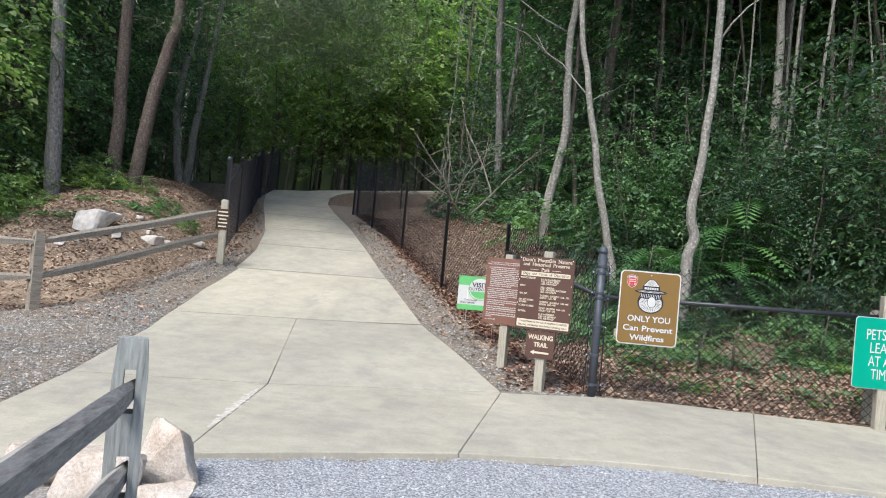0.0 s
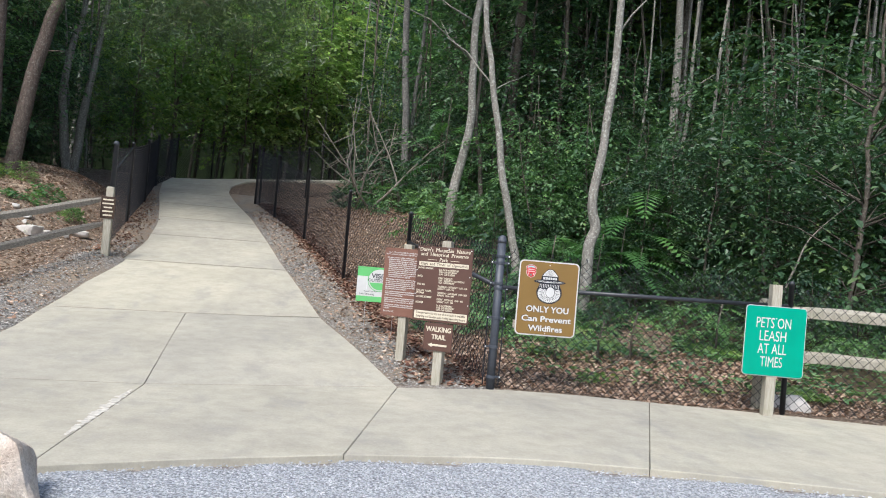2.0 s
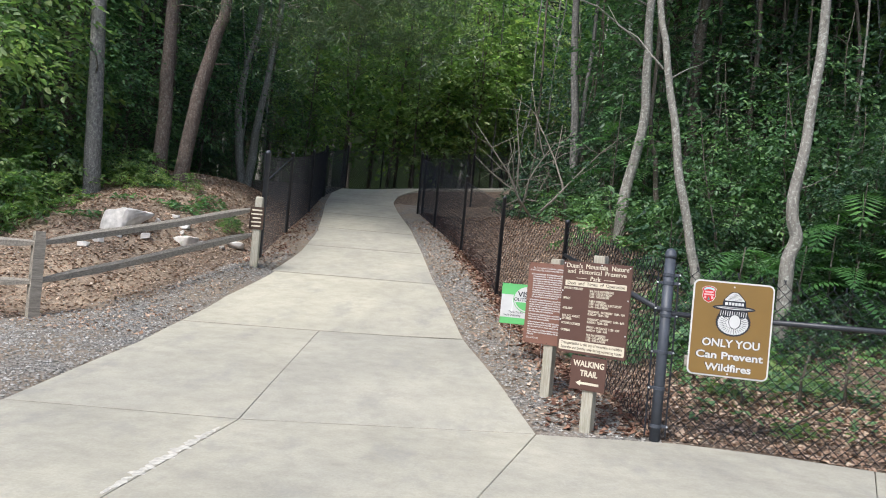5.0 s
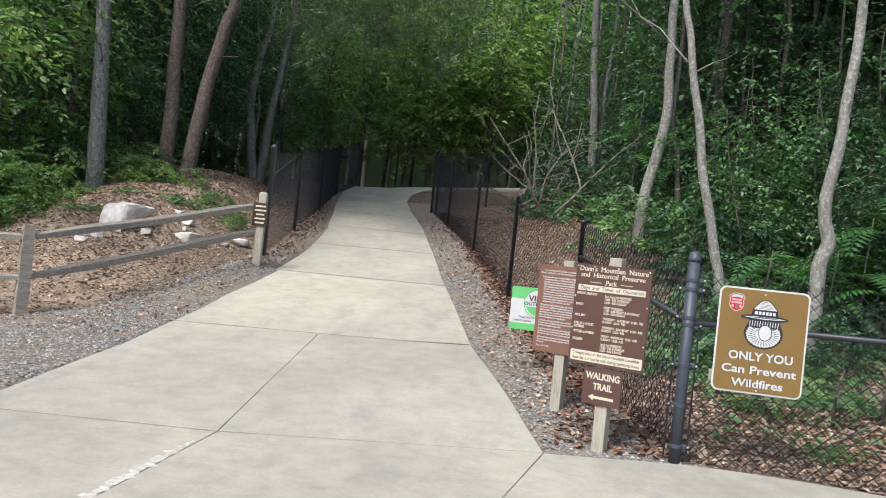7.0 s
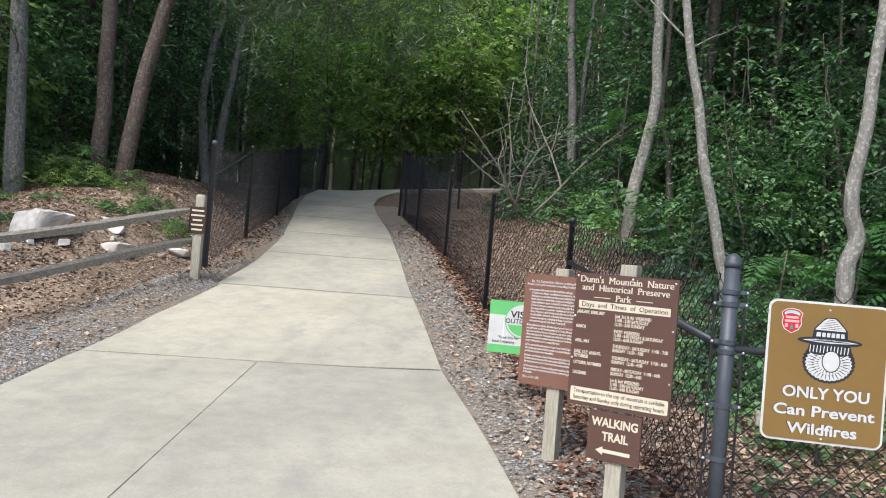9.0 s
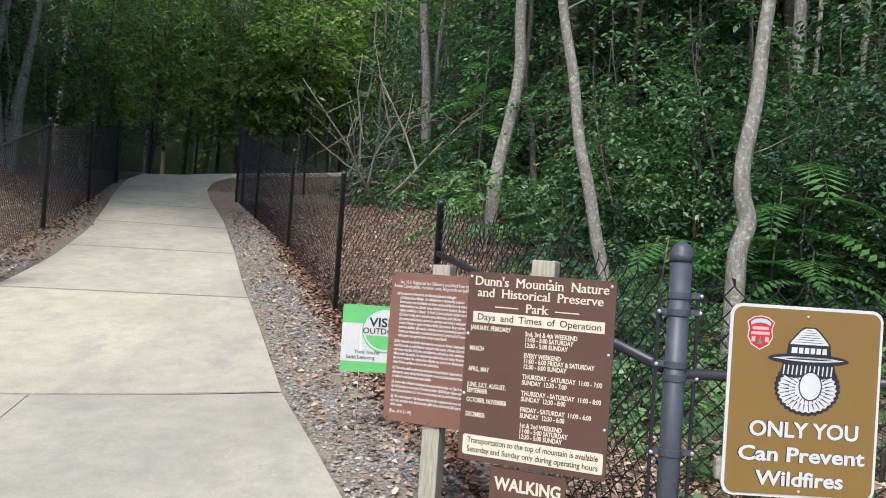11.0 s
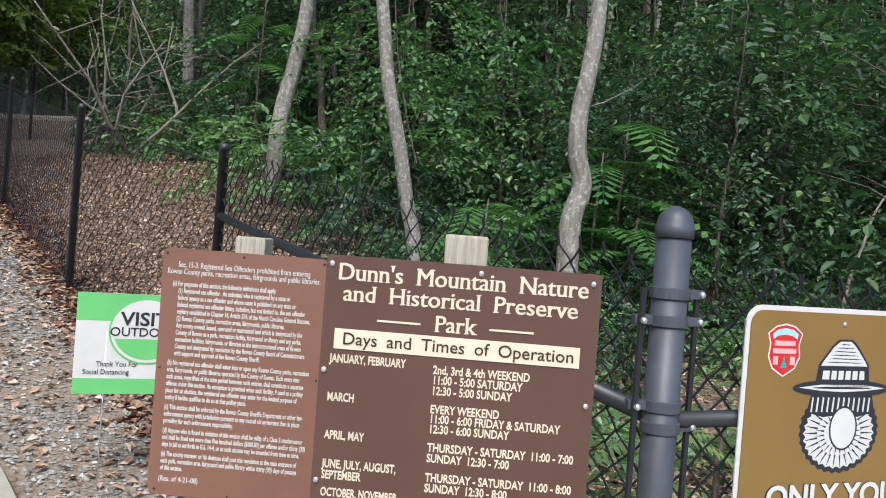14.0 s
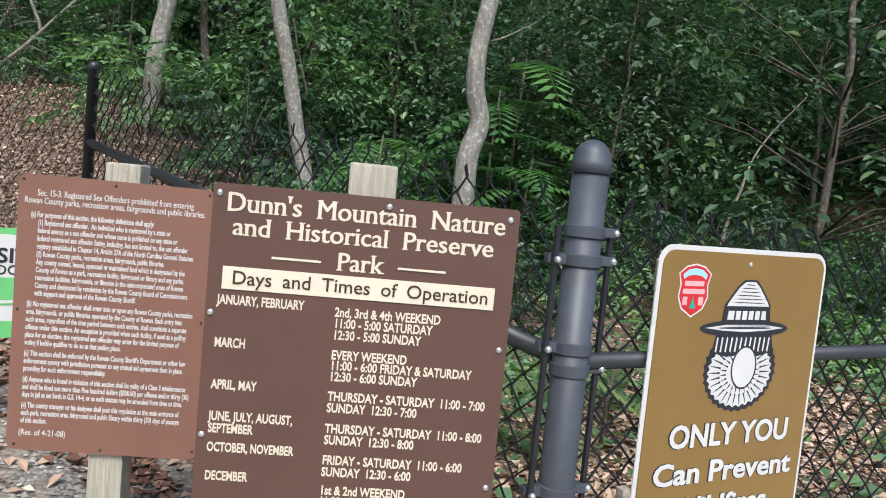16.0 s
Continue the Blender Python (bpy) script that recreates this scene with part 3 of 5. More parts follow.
# notice of opening days
TURN_BOARD = -25.3
board = thing("park_notice_sign", pose(0.748, 7.415, 0, 0, 0, TURN_BOARD), "brown park sign with cream lettering on a lumber post", "sign", "park signs")
W, TOP, HT = 0.565, 1.338, 0.722
part("panel", panel_bm(W, HT, 0.014, 0.006, 2, 0, TOP, -0.01), M_BROWN, board, "dark brown painted panel")
lumber_post(board, 0.285, 0.006, -0.1, 1.398)
for line, x, z, size, wide in (("Dunn's Mountain Nature", 0.024, 1.288, 0.050, 0.51), ("and Historical Preserve", 0.038, 1.245, 0.048, 0.48), ("Park", 0.231, 1.196, 0.048, 0.087)):
    letter(board, line, x, z, size, M_CREAM, width=wide, gap=1.9, serif=True)
    letter(board, line, x + 0.0016, z + 0.0006, size, M_CREAM, -0.0111, width=wide, gap=1.9, serif=True)
for x in (0.113, 0.345):
    part("rule", box_bm(x, -0.0125, 1.207, x + 0.09, -0.009, 1.211), M_CREAM, board)
part("title_strip", box_bm(0.027, -0.0125, 1.145, 0.531, -0.009, 1.187, 0.0005), M_CREAM, board, "cream strip")
letter(board, "Days and Times of Operation", 0.044, 1.1555, 0.036, M_DKBRN, -0.0132, bold=0.006, width=0.472, gap=1.8)
MONTHS = [("JANUARY, FEBRUARY", 1.117, 0.160), ("MARCH", 1.037, 0.055), ("APRIL, MAY", 0.958, 0.084), ("JUNE, JULY, AUGUST,", 0.898, 0.155), ("SEPTEMBER", 0.875, 0.082), ("OCTOBER, NOVEMBER", 0.839, 0.160), ("DECEMBER", 0.784, 0.078)]
HOURS = [("2nd, 3rd & 4th WEEKEND", 1.110), ("11:00 - 5:00 SATURDAY", 1.089), ("12:30 - 5:00 SUNDAY", 1.067), ("EVERY WEEKEND", 1.029), ("11:00 - 6:00 FRIDAY & SATURDAY", 1.009), ("12:30 - 6:00 SUNDAY", 0.988), ("THURSDAY - SATURDAY  11:00 - 7:00", 0.950), ("SUNDAY  12:30 - 7:00", 0.928), ("THURSDAY - SATURDAY  11:00 - 8:00", 0.888), ("SUNDAY  12:30 - 8:00", 0.866), ("FRIDAY - SATURDAY  11:00 - 6:00", 0.827), ("SUNDAY  12:30 - 6:00", 0.804), ("1st & 2nd WEEKEND", 0.768), ("11:00 - 5:00 SATURDAY", 0.747), ("12:30 - 5:00 SUNDAY", 0.726)]
for words, z, wide in MONTHS:
    letter(board, words, 0.021, z, 0.0245, M_CREAM, bold=0.024, width=wide)
for words, z in HOURS:
    letter(board, words, 0.236, z, 0.0242, M_CREAM, bold=0.024, squeeze=0.75)
part("notice_strip", panel_bm(0.536, 0.076, 0.003, 0.008, 3, 0.018, 0.714, -0.0125), M_CREAM, board, "cream strip")
letter(board, "Transportation to the top of mountain is available", 0.036, 0.684, 0.031, M_DKBRN, -0.0132, bold=0.008, width=0.50)
letter(board, "Saturday and Sunday only during operating hours", 0.036, 0.650, 0.031, M_DKBRN, -0.0132, bold=0.008, width=0.50)
for x, z in ((0.012, 1.320), (0.548, 1.318), (0.32, 1.322), (0.010, 1.10), (0.550, 1.07), (0.010, 0.87), (0.552, 0.80)):
    screw(board, x, z)
trail = part("trail_panel", panel_bm(0.29, 0.262, 0.012, 0.004, 2, 0.135, 0.604, -0.008), M_BROWN, board, "small brown panel")
letter(trail, "WALKING", 0.282, 0.525, 0.064, M_CREAM, -0.0088, bold=0.03, align="CENTER", squeeze=0.86)
letter(trail, "TRAIL", 0.288, 0.452, 0.064, M_CREAM, -0.0088, bold=0.03, align="CENTER", squeeze=0.86)
bm = bmesh.new()
pts = [(0.185, 0.395), (0.225, 0.418), (0.225, 0.405), (0.375, 0.405), (0.375, 0.386), (0.225, 0.386), (0.225, 0.372)]
bm.faces.new([bm.verts.new((x, -0.0095, z)) for x, z in pts])
part("arrow", bm, M_CREAM, trail)

# county rule notice
rule = thing("county_rule_sign", pose(0.459, 8.243, 0, 0, 0, TURN_BOARD), "faded brown notice board with fine white lettering on a lumber post", "sign", "park signs")
part("panel", panel_bm(0.49, 0.725, 0.012, 0.02, 3, 0, 1.302, -0.008), M_BROWN2, rule, "faded brown panel")
lumber_post(rule, 0.25, 0.006, land(0.65, 8.2) - 0.1, 1.35)
letter(rule, "Sec. 15-3. Registered Sex Offenders prohibited from entering\nRowan County parks, recreation areas, fairgrounds and public libraries.", 0.243, 1.248, 0.0235, M_WHITE, -0.0088, bold=0.004, align="CENTER", width=0.452, leading=0.85)
RULES = ["(a) For purposes of this section, the following definitions shall apply:", "     (1) Registered sex offender.  An individual who is registered by a state or", "     federal agency as a sex offender and whose name is published on any state or", "     federal registered sex offender listing, including, but not limited to, the sex offender", "     registry established in Chapter 14, Article 27A of the North Carolina General Statutes.", "     (2) Rowan County parks, recreation areas, fairgrounds, public libraries.", "     Any county owned, leased, operated or maintained land which is designated by the", "     County of Rowan as a park, recreation facility, fairground or library and any parks,", "     recreation facilities, fairgrounds, or libraries in the unincorporated areas of Rowan", "     County and designated by resolution by the Rowan County Board of Commissioners", "     with support and approval of the Rowan County Sheriff.", "", "(b) No registered sex offender shall enter into or upon any Rowan County parks, recreation", "area, fairgrounds, or public libraries operated by the County of Rowan. Each entry into", "such areas, regardless of the time period between such entries, shall constitute a separate", "offense under this section. An exception is provided when such facility, if used as a polling", "place for an election, the registered sex offender may enter for the limited purpose of", "voting if he/she qualifies to do so at that polling place.", "", "(c) This section shall be enforced by the Rowan County Sheriff's Department or other law", "enforcement agency with jurisdiction pursuant to any mutual aid agreement then in place", "providing for such enforcement responsibility.", "", "(d) Anyone who is found in violation of this section shall be guilty of a Class 3 misdemeanor", "and shall be fined not more than Five hundred dollars ($500.00) per offense and/or thirty (30)", "days in jail as set forth in G.S. 14-4, or as such statute may be amended from time to time.", "", "(e) The county manager or his designee shall post this regulation at the main entrance of", "each park, recreation area, fairground and public library within thirty (30) days of passage", "of this section."]
z = 1.193
for row in RULES:
    if row:
        letter(rule, row.strip(), 0.034 + (0.018 if row[0] == " " else 0.0), z, 0.0198, M_WHITE, -0.0088, bold=0.020, squeeze=0.565)
    z -= 0.0204 if row else 0.008
letter(rule, "(Res. of 4-21-08)", 0.03, 0.618, 0.0225, M_WHITE, -0.0088, bold=0.004, squeeze=0.78)
for x, z in ((0.012, 1.288), (0.24, 1.29), (0.478, 1.288), (0.012, 0.95), (0.478, 0.95), (0.478, 0.6), (0.02, 0.592), (0.24, 0.588)):
    screw(rule, x, z, -0.009, M_DKBRN, 0.004)

# wildfire notice, hung on the fence
fire = thing("wildfire_sign", pose(1.728, 7.262, 0, 0, 0, -3.0), "golden brown metal sign with white rim hung on the fence", "sign", "park signs")
part("rim", panel_bm(0.585, 0.722, 0.004, 0.045, 8, 0, 1.288, -0.004), M_WHITE, fire, "white rim")
part("face", panel_bm(0.561, 0.698, 0.003, 0.035, 8, 0.012, 1.276, -0.0075), M_GOLD, fire)
for words, x, z, size, wide in (("ONLY YOU", 0.093, 0.795, 0.080, 0.415), ("Can Prevent", 0.055, 0.703, 0.076, 0.483), ("Wildfires", 0.130, 0.612, 0.076, 0.335)):
    letter(fire, words, x - 0.003, z, size, M_INK, -0.0079, bold=0.044, width=wide + 0.006)
    letter(fire, words, x, z, size, M_WHITE, -0.0085, bold=0.026, width=wide)


def flat(parent, name, pts, material, y, label=""):
    bm = bmesh.new()
    y = y if y > -0.0076 else -0.0078 + 0.35 * (y + 0.0088)
    fc = bm.faces.new([bm.verts.new((x, y, z)) for x, z in pts])
    bmesh.ops.recalc_face_normals(bm, faces=[fc])
    return part(name, bm, material, parent, label)


def oval(cx, cz, rx, rz, n=28, bumpy=0.0):
    return [(cx + rx * (1 + bumpy * (k % 2)) * math.cos(2 * math.pi * k / n), cz + rz * (1 + bumpy * (k % 2)) * math.sin(2 * math.pi * k / n)) for k in range(n)]


emblem = flat(fire, "emblem", oval(0.305, 0.985, 0.122, 0.104, 64, 0.05), M_INK, -0.0088, "plain dark and pale round emblem")
pale = flat(emblem, "pale_field", oval(0.305, 0.978, 0.114, 0.090, 60, -0.07), M_WHITE, -0.0096)
for ring, n, r0, r1, w in ((0, 30, 0.070, 0.106, 0.0028), (1, 24, 0.048, 0.076, 0.0024), (2, 30, 0.088, 0.112, 0.0020)):
    for k in range(n):
        a = 2 * math.pi * (k + 0.5 * ring) / n
        c, sn = math.cos(a), math.sin(a)
        flat(pale, "dark_tick", [(0.305 + r0 * c - w * sn, 0.978 + 0.8 * r0 * sn + w * c), (0.305 + r1 * c, 0.978 + 0.8 * r1 * sn), (0.305 + r0 * c + w * sn, 0.978 + 0.8 * r0 * sn - w * c)], M_INK, -0.0100 - 0.0002 * ring)
flat(emblem, "dark_band", [(0.196, 1.030), (0.250, 1.018), (0.305, 1.024), (0.360, 1.018), (0.414, 1.030), (0.402, 1.076), (0.208, 1.076)], M_INK, -0.0108)
for k in range(12):
    x = 0.208 + 0.0165 * k
    flat(emblem, "pale_dash", [(x, 1.032), (x + 0.005, 1.030), (x + 0.008, 1.066), (x + 0.003, 1.068)], M_WHITE, -0.0114)
flat(emblem, "core_edge", oval(0.316, 0.990, 0.045, 0.056), M_INK, -0.0118)
flat(emblem, "pale_core", oval(0.316, 0.990, 0.040, 0.051), M_WHITE, -0.0122)
flat(emblem, "brim", oval(0.303, 1.090, 0.155, 0.022), M_INK, -0.0126)
flat(emblem, "brim_face", [(0.165, 1.091), (0.235, 1.099), (0.375, 1.099), (0.442, 1.091), (0.375, 1.084), (0.303, 1.081), (0.235, 1.084)], M_WHITE, -0.0130)
flat(emblem, "brim_line", oval(0.303, 1.091, 0.095, 0.0028), M_INK, -0.0134)
flat(emblem, "crown", [(0.216, 1.095), (0.390, 1.095), (0.384, 1.150), (0.345, 1.196), (0.326, 1.212), (0.282, 1.212), (0.262, 1.196), (0.224, 1.150)], M_INK, -0.0130)
flat(emblem, "crown_face", [(0.230, 1.146), (0.378, 1.146), (0.372, 1.156), (0.338, 1.194), (0.321, 1.207), (0.287, 1.207), (0.268, 1.194), (0.236, 1.156)], M_WHITE, -0.0136)
for z, half in ((1.154, 0.060), (1.163, 0.056), (1.172, 0.046), (1.181, 0.038), (1.190, 0.030), (1.199, 0.016)):
    flat(emblem, "dark_stripe", [(0.304 - half, z), (0.304 + half * 0.7, z - 0.001), (0.304 + half, z + 0.001), (0.304 - half * 0.6, z + 0.0022)], M_INK, -0.0140)
flat(emblem, "pale_band", [(0.236, 1.112), (0.372, 1.112), (0.370, 1.134), (0.238, 1.134)], M_WHITE, -0.0136)
for k in range(5):
    x = 0.258 + 0.0225 * k
    flat(emblem, "dark_gap", [(x, 1.112), (x + 0.006, 1.112), (x + 0.007, 1.134), (x + 0.001, 1.134)], M_INK, -0.0140)
shield = flat(fire, "shield", [(0.062, 1.222), (0.086, 1.240), (0.115, 1.246), (0.144, 1.240), (0.168, 1.222), (0.160, 1.196), (0.164, 1.165), (0.150, 1.136), (0.115, 1.116), (0.080, 1.136), (0.066, 1.165), (0.070, 1.196)], M_WHITE, -0.0088, "small red shield")
flat(shield, "red_field", [(0.066, 1.221), (0.088, 1.237), (0.115, 1.242), (0.142, 1.237), (0.164, 1.221), (0.156, 1.196), (0.160, 1.166), (0.147, 1.139), (0.115, 1.120), (0.083, 1.139), (0.070, 1.166), (0.074, 1.196)], M_RED, -0.0096)
flat(shield, "pale_arch", [(0.076, 1.220), (0.092, 1.231), (0.115, 1.235), (0.138, 1.231), (0.154, 1.220), (0.151, 1.208), (0.136, 1.216), (0.115, 1.219), (0.094, 1.216), (0.079, 1.208)], M_SKYBLUE, -0.0104)
flat(shield, "pale_bar", [(0.084, 1.192), (0.146, 1.192), (0.146, 1.204), (0.084, 1.204)], M_PINK, -0.0104)
flat(shield, "pale_bar", [(0.080, 1.173), (0.150, 1.173), (0.150, 1.185), (0.080, 1.185)], M_PINK, -0.0104)
for x in (0.082, 0.133):
    flat(shield, "pale_block", [(x, 1.146), (x + 0.015, 1.146), (x + 0.015, 1.166), (x, 1.166)], M_PINK, -0.0104)
flat(shield, "green_spire", [(0.105, 1.138), (0.125, 1.138), (0.118, 1.156), (0.115, 1.168), (0.112, 1.156)], M_TEAL, -0.0104)
for x, z in ((0.295, 1.25), (0.295, 0.592)):
    screw(fire, x, z, -0.009)
part("batten", box_bm(0.02, 0.002, 1.17, 0.565, 0.03, 1.25, 0.004), M_RAIL, fire, "grey wooden batten")
part("batten", box_bm(-0.02, 0.002, 0.62, 0.565, 0.03, 0.70, 0.004), M_RAIL, fire, "grey wooden batten")

# leash notice
pets = thing("leash_sign", pose(3.875, 6.93, 0, 0, 0, -7.0), "teal green metal sign with white lettering on a lumber post", "sign", "park signs")
part("rim", panel_bm(0.575, 0.665, 0.003, 0.035, 8, 0, 1.045, -0.004), M_WHITE, pets, "white rim")
part("face", panel_bm(0.563, 0.653, 0.003, 0.03, 8, 0.006, 1.039, -0.0072), M_GREEN, pets)
for words, z, wide in (("PETS ON", 0.838, 0.325), ("LEASH", 0.714, 0.25), ("AT ALL", 0.592, 0.27), ("TIMES", 0.470, 0.21)):
    letter(pets, words, 0.268, z, 0.140, M_WHITE, -0.0080, bold=0.0, align="CENTER", width=wide)
lumber_post(pets, 0.285, 0.002, -0.1, 1.25, 0.095)
screw(pets, 0.288, 0.93), screw(pets, 0.288, 0.47)

# yard sign on wire legs
yard = thing("yard_sign", pose(0.175, 9.31, 0, 0, 0, -3.0), "white and green plastic yard sign on thin wire legs", "sign", "park signs")
part("sheet", panel_bm(0.60, 0.42, 0.004, 0.002, 1, 0, 1.06, 0), M_WHITE, yard, "white corrugated plastic sheet")
flat(yard, "green_band", [(0.0, 0.945), (0.6, 0.945), (0.6, 1.06), (0.0, 1.06)], M_LIME, -0.001)
flat(yard, "green_band", [(0.0, 0.64), (0.6, 0.64), (0.6, 0.705), (0.0, 0.705)], M_LIME, -0.001)
disc = flat(yard, "green_ring", oval(0.275, 0.905, 0.150, 0.140, 40), M_LIME, -0.002)
flat(disc, "white_disc", oval(0.275, 0.905, 0.142, 0.132, 40), M_WHITE, -0.003)
flat(disc, "green_cap", [(x, min(z, 0.872)) for x, z in oval(0.275, 0.905, 0.130, 0.120, 40)], M_LIME, -0.004)
letter(yard, "VISIT", 0.17, 0.930, 0.078, M_INK, -0.005, bold=0.02, width=0.19)
letter(yard, "OUTDOORS", 0.130, 0.884, 0.052, M_INK, -0.005, bold=0.008, width=0.29)
letter(yard, "Thank You For", 0.085, 0.755, 0.031, M_INK, -0.002, squeeze=0.85)
letter(yard, "Social Distancing", 0.035, 0.722, 0.031, M_INK, -0.002, squeeze=0.85)
zg = land(0.4, 9.3)
for x in (0.12, 0.46):
    rail_part(yard, (x, 0.002, zg - 0.08), (x, 0.002, 0.9), 0.0025, "wire_leg", M_BOLT)

# ---- split-rail fences ----


def hewn(a, b, w, h, seed, material, parent, name="rail"):
    """A split rail: a rough five-sided bar whose ends narrow."""
    rng = random.Random(seed)
    a, b = Vector(a), Vector(b)
    d = (b - a).normalized()
    side = d.cross(Vector((0, 0, 1))).normalized()
    up = side.cross(d)
    verts, faces, n = [], [], 14
    shape = [(-0.5, -0.45), (0.5, -0.5), (0.52, 0.2), (0.1, 0.52), (-0.48, 0.3)]
    for i in range(n + 1):
        k = i / n
        taper = 0.55 + 0.45 * smooth(0, 0.12, min(k, 1 - k))
        for sx, sz in shape:
            j = 1 + rng.uniform(-0.07, 0.07)
            verts.append(a + (b - a) * k + side * sx * w * taper * j + up * (sz * h * taper * j + 0.008 * math.sin(7 * k + seed)))
    for i in range(n):
        for q in range(5):
            u, v2 = i * 5 + q, i * 5 + (q + 1) % 5
            faces.append((u, v2, v2 + 5, u + 5))
    faces += [(4, 3, 2, 1, 0), tuple(range(n * 5, n * 5 + 5))]
    return put(name, mesh_from(name, verts, faces, material), parent)


def slotted_post(parent, x, y, z0, h, w, d, slots, turn, material, seed=1):
    """Hewn post with holes through it: two cheeks joined by blocks between the slots."""
    rng = random.Random(seed)
    bm = bmesh.new()
    hole = w * 0.36
    levels = [-0.15] + [s for lo, hi in slots for s in (lo, hi)] + [h]
    for sgn in (-1, 1):
        x0, x1 = sorted((sgn * hole / 2, sgn * w / 2))
        box_bm(x0, -d / 2, -0.15, x1, d / 2, h - 0.012, 0.0, bm)
    for i in range(0, len(levels), 2):
        top = levels[i + 1]
        box_bm(-hole / 2, -d / 2, levels[i], hole / 2, d / 2, top - (0.012 if i + 1 == len(levels) - 1 else 0), 0.0, bm)
    bmesh.ops.subdivide_edges(bm, edges=[e for e in bm.edges if e.calc_length() > 0.2], cuts=6, use_grid_fill=True)
    for v in bm.verts:
        k = noise.noise((v.co.x * 9 + seed, v.co.y * 9, v.co.z * 4))
        v.co.x += 0.006 * k
        v.co.y += 0.006 * noise.noise((v.co.z * 5, v.co.x * 9, seed))
        if v.co.z > h - 0.05:
            v.co.x *= 0.84
            v.co.y *= 0.84
    ob = part("post", bm, material, parent)
    ob.matrix_basis = pose(x, y, z0, 0, 0, turn)
    return ob


bank_rail = thing("split_rail_fence", Matrix(), "weathered two-rail split wooden fence on the bank", "fence", "wooden fences")
zp = land(-5.14, 9.3)
slotted_post(bank_rail, -5.14, 9.3, zp, 1.15 - zp, 0.12, 0.12, [(0.50 - zp, 0.64 - zp), (0.94 - zp, 1.07 - zp)], -40, M_RAIL, 3)
slotted_post(bank_rail, -7.6, 7.75, land(-7.6, 7.75), 1.1, 0.12, 0.12, [(0.38, 0.5), (0.76, 0.88)], 20, M_RAIL, 5)
hewn((-5.1, 9.3, 1.01), (-3.86, 12.4, 1.71), 0.075, 0.10, 1, M_RAIL, bank_rail)
hewn((-5.1, 9.3, 0.57), (-3.86, 12.4, 1.33), 0.075, 0.10, 2, M_RAIL, bank_rail)
hewn((-7.6, 7.75, 0.86), (-5.16, 9.28, 1.01), 0.075, 0.10, 3, M_RAIL, bank_rail)
hewn((-7.6, 7.75, 0.42), (-5.16, 9.28, 0.57), 0.075, 0.10, 4, M_RAIL, bank_rail)
ze = 0.86
endp = part("end_post", box_bm(-0.06, -0.06, -0.25, 0.06, 0.06, 1.06, 0.03), M_LUMBER, bank_rail, "pale round-topped end post")
endp.matrix_basis = pose(-3.77, 12.4, ze, 0, 0, 8)
plate = thing("small_rule_sign", pose(-3.87, 12.31, ze + 0.9, 0, 0, 8), "small dark sign with pale lettering on the end post", "sign")
part("panel", box_bm(0, 0, -0.34, 0.21, 0.018, 0, 0.003), M_DKBRN, plate)
for z, w in ((-0.05, 0.15), (-0.11, 0.17), (-0.17, 0.12), (-0.23, 0.15), (-0.29, 0.13)):
    part("pale_bar", box_bm(0.105 - w / 2, -0.003, z - 0.011, 0.105 + w / 2, 0.001, z + 0.011), M_CREAM, plate)

near_rail = thing("split_rail_fence", Matrix(), "grey weathered split-rail fence at the edge of the lot", "fence", "wooden fences")
slotted_post(near_rail, -1.045, 2.42, -0.03, 0.875, 0.118, 0.085, [(0.30, 0.45), (0.60, 0.755)], 20, M_NEAR, 7)
slotted_post(near_rail, -0.62, -0.15, -0.03, 0.875, 0.118, 0.085, [(0.30, 0.45), (0.60, 0.755)], 20, M_NEAR, 8)
hewn((-0.64, -0.12, 0.60), (-1.05, 2.47, 0.655), 0.062, 0.10, 11, M_NEAR_RAIL, near_rail)
hewn((-0.64, -0.12, 0.32), (-1.05, 2.47, 0.355), 0.062, 0.10, 12, M_NEAR_RAIL, near_rail)

side_rail = thing("split_rail_fence", Matrix(), "pale weathered two-rail wooden fence beyond the leash sign", "fence", "wooden fences")
slotted_post(side_rail, 4.22, 7.2, 0.0, 1.12, 0.11, 0.11, [(0.5, 0.63), (0.94, 1.07)], 0, M_LUMBER, 21)
slotted_post(side_rail, 7.1, 6.65, 0.0, 1.12, 0.11, 0.11, [(0.5, 0.63), (0.94, 1.07)], 0, M_LUMBER, 22)
slotted_post(side_rail, 9.9, 5.7, 0.0, 1.12, 0.11, 0.11, [(0.5, 0.63), (0.94, 1.07)], 0, M_LUMBER, 23)
for z, sd in ((1.0, 1), (0.565, 2)):
    hewn((4.2, 7.2, z), (7.12, 6.65, z - 0.02), 0.05, 0.115, 30 + sd, M_LUMBER, side_rail)
    hewn((7.08, 6.66, z - 0.02), (9.92, 5.7, z - 0.03), 0.05, 0.115, 33 + sd, M_LUMBER, side_rail)

# ---- boulders ----


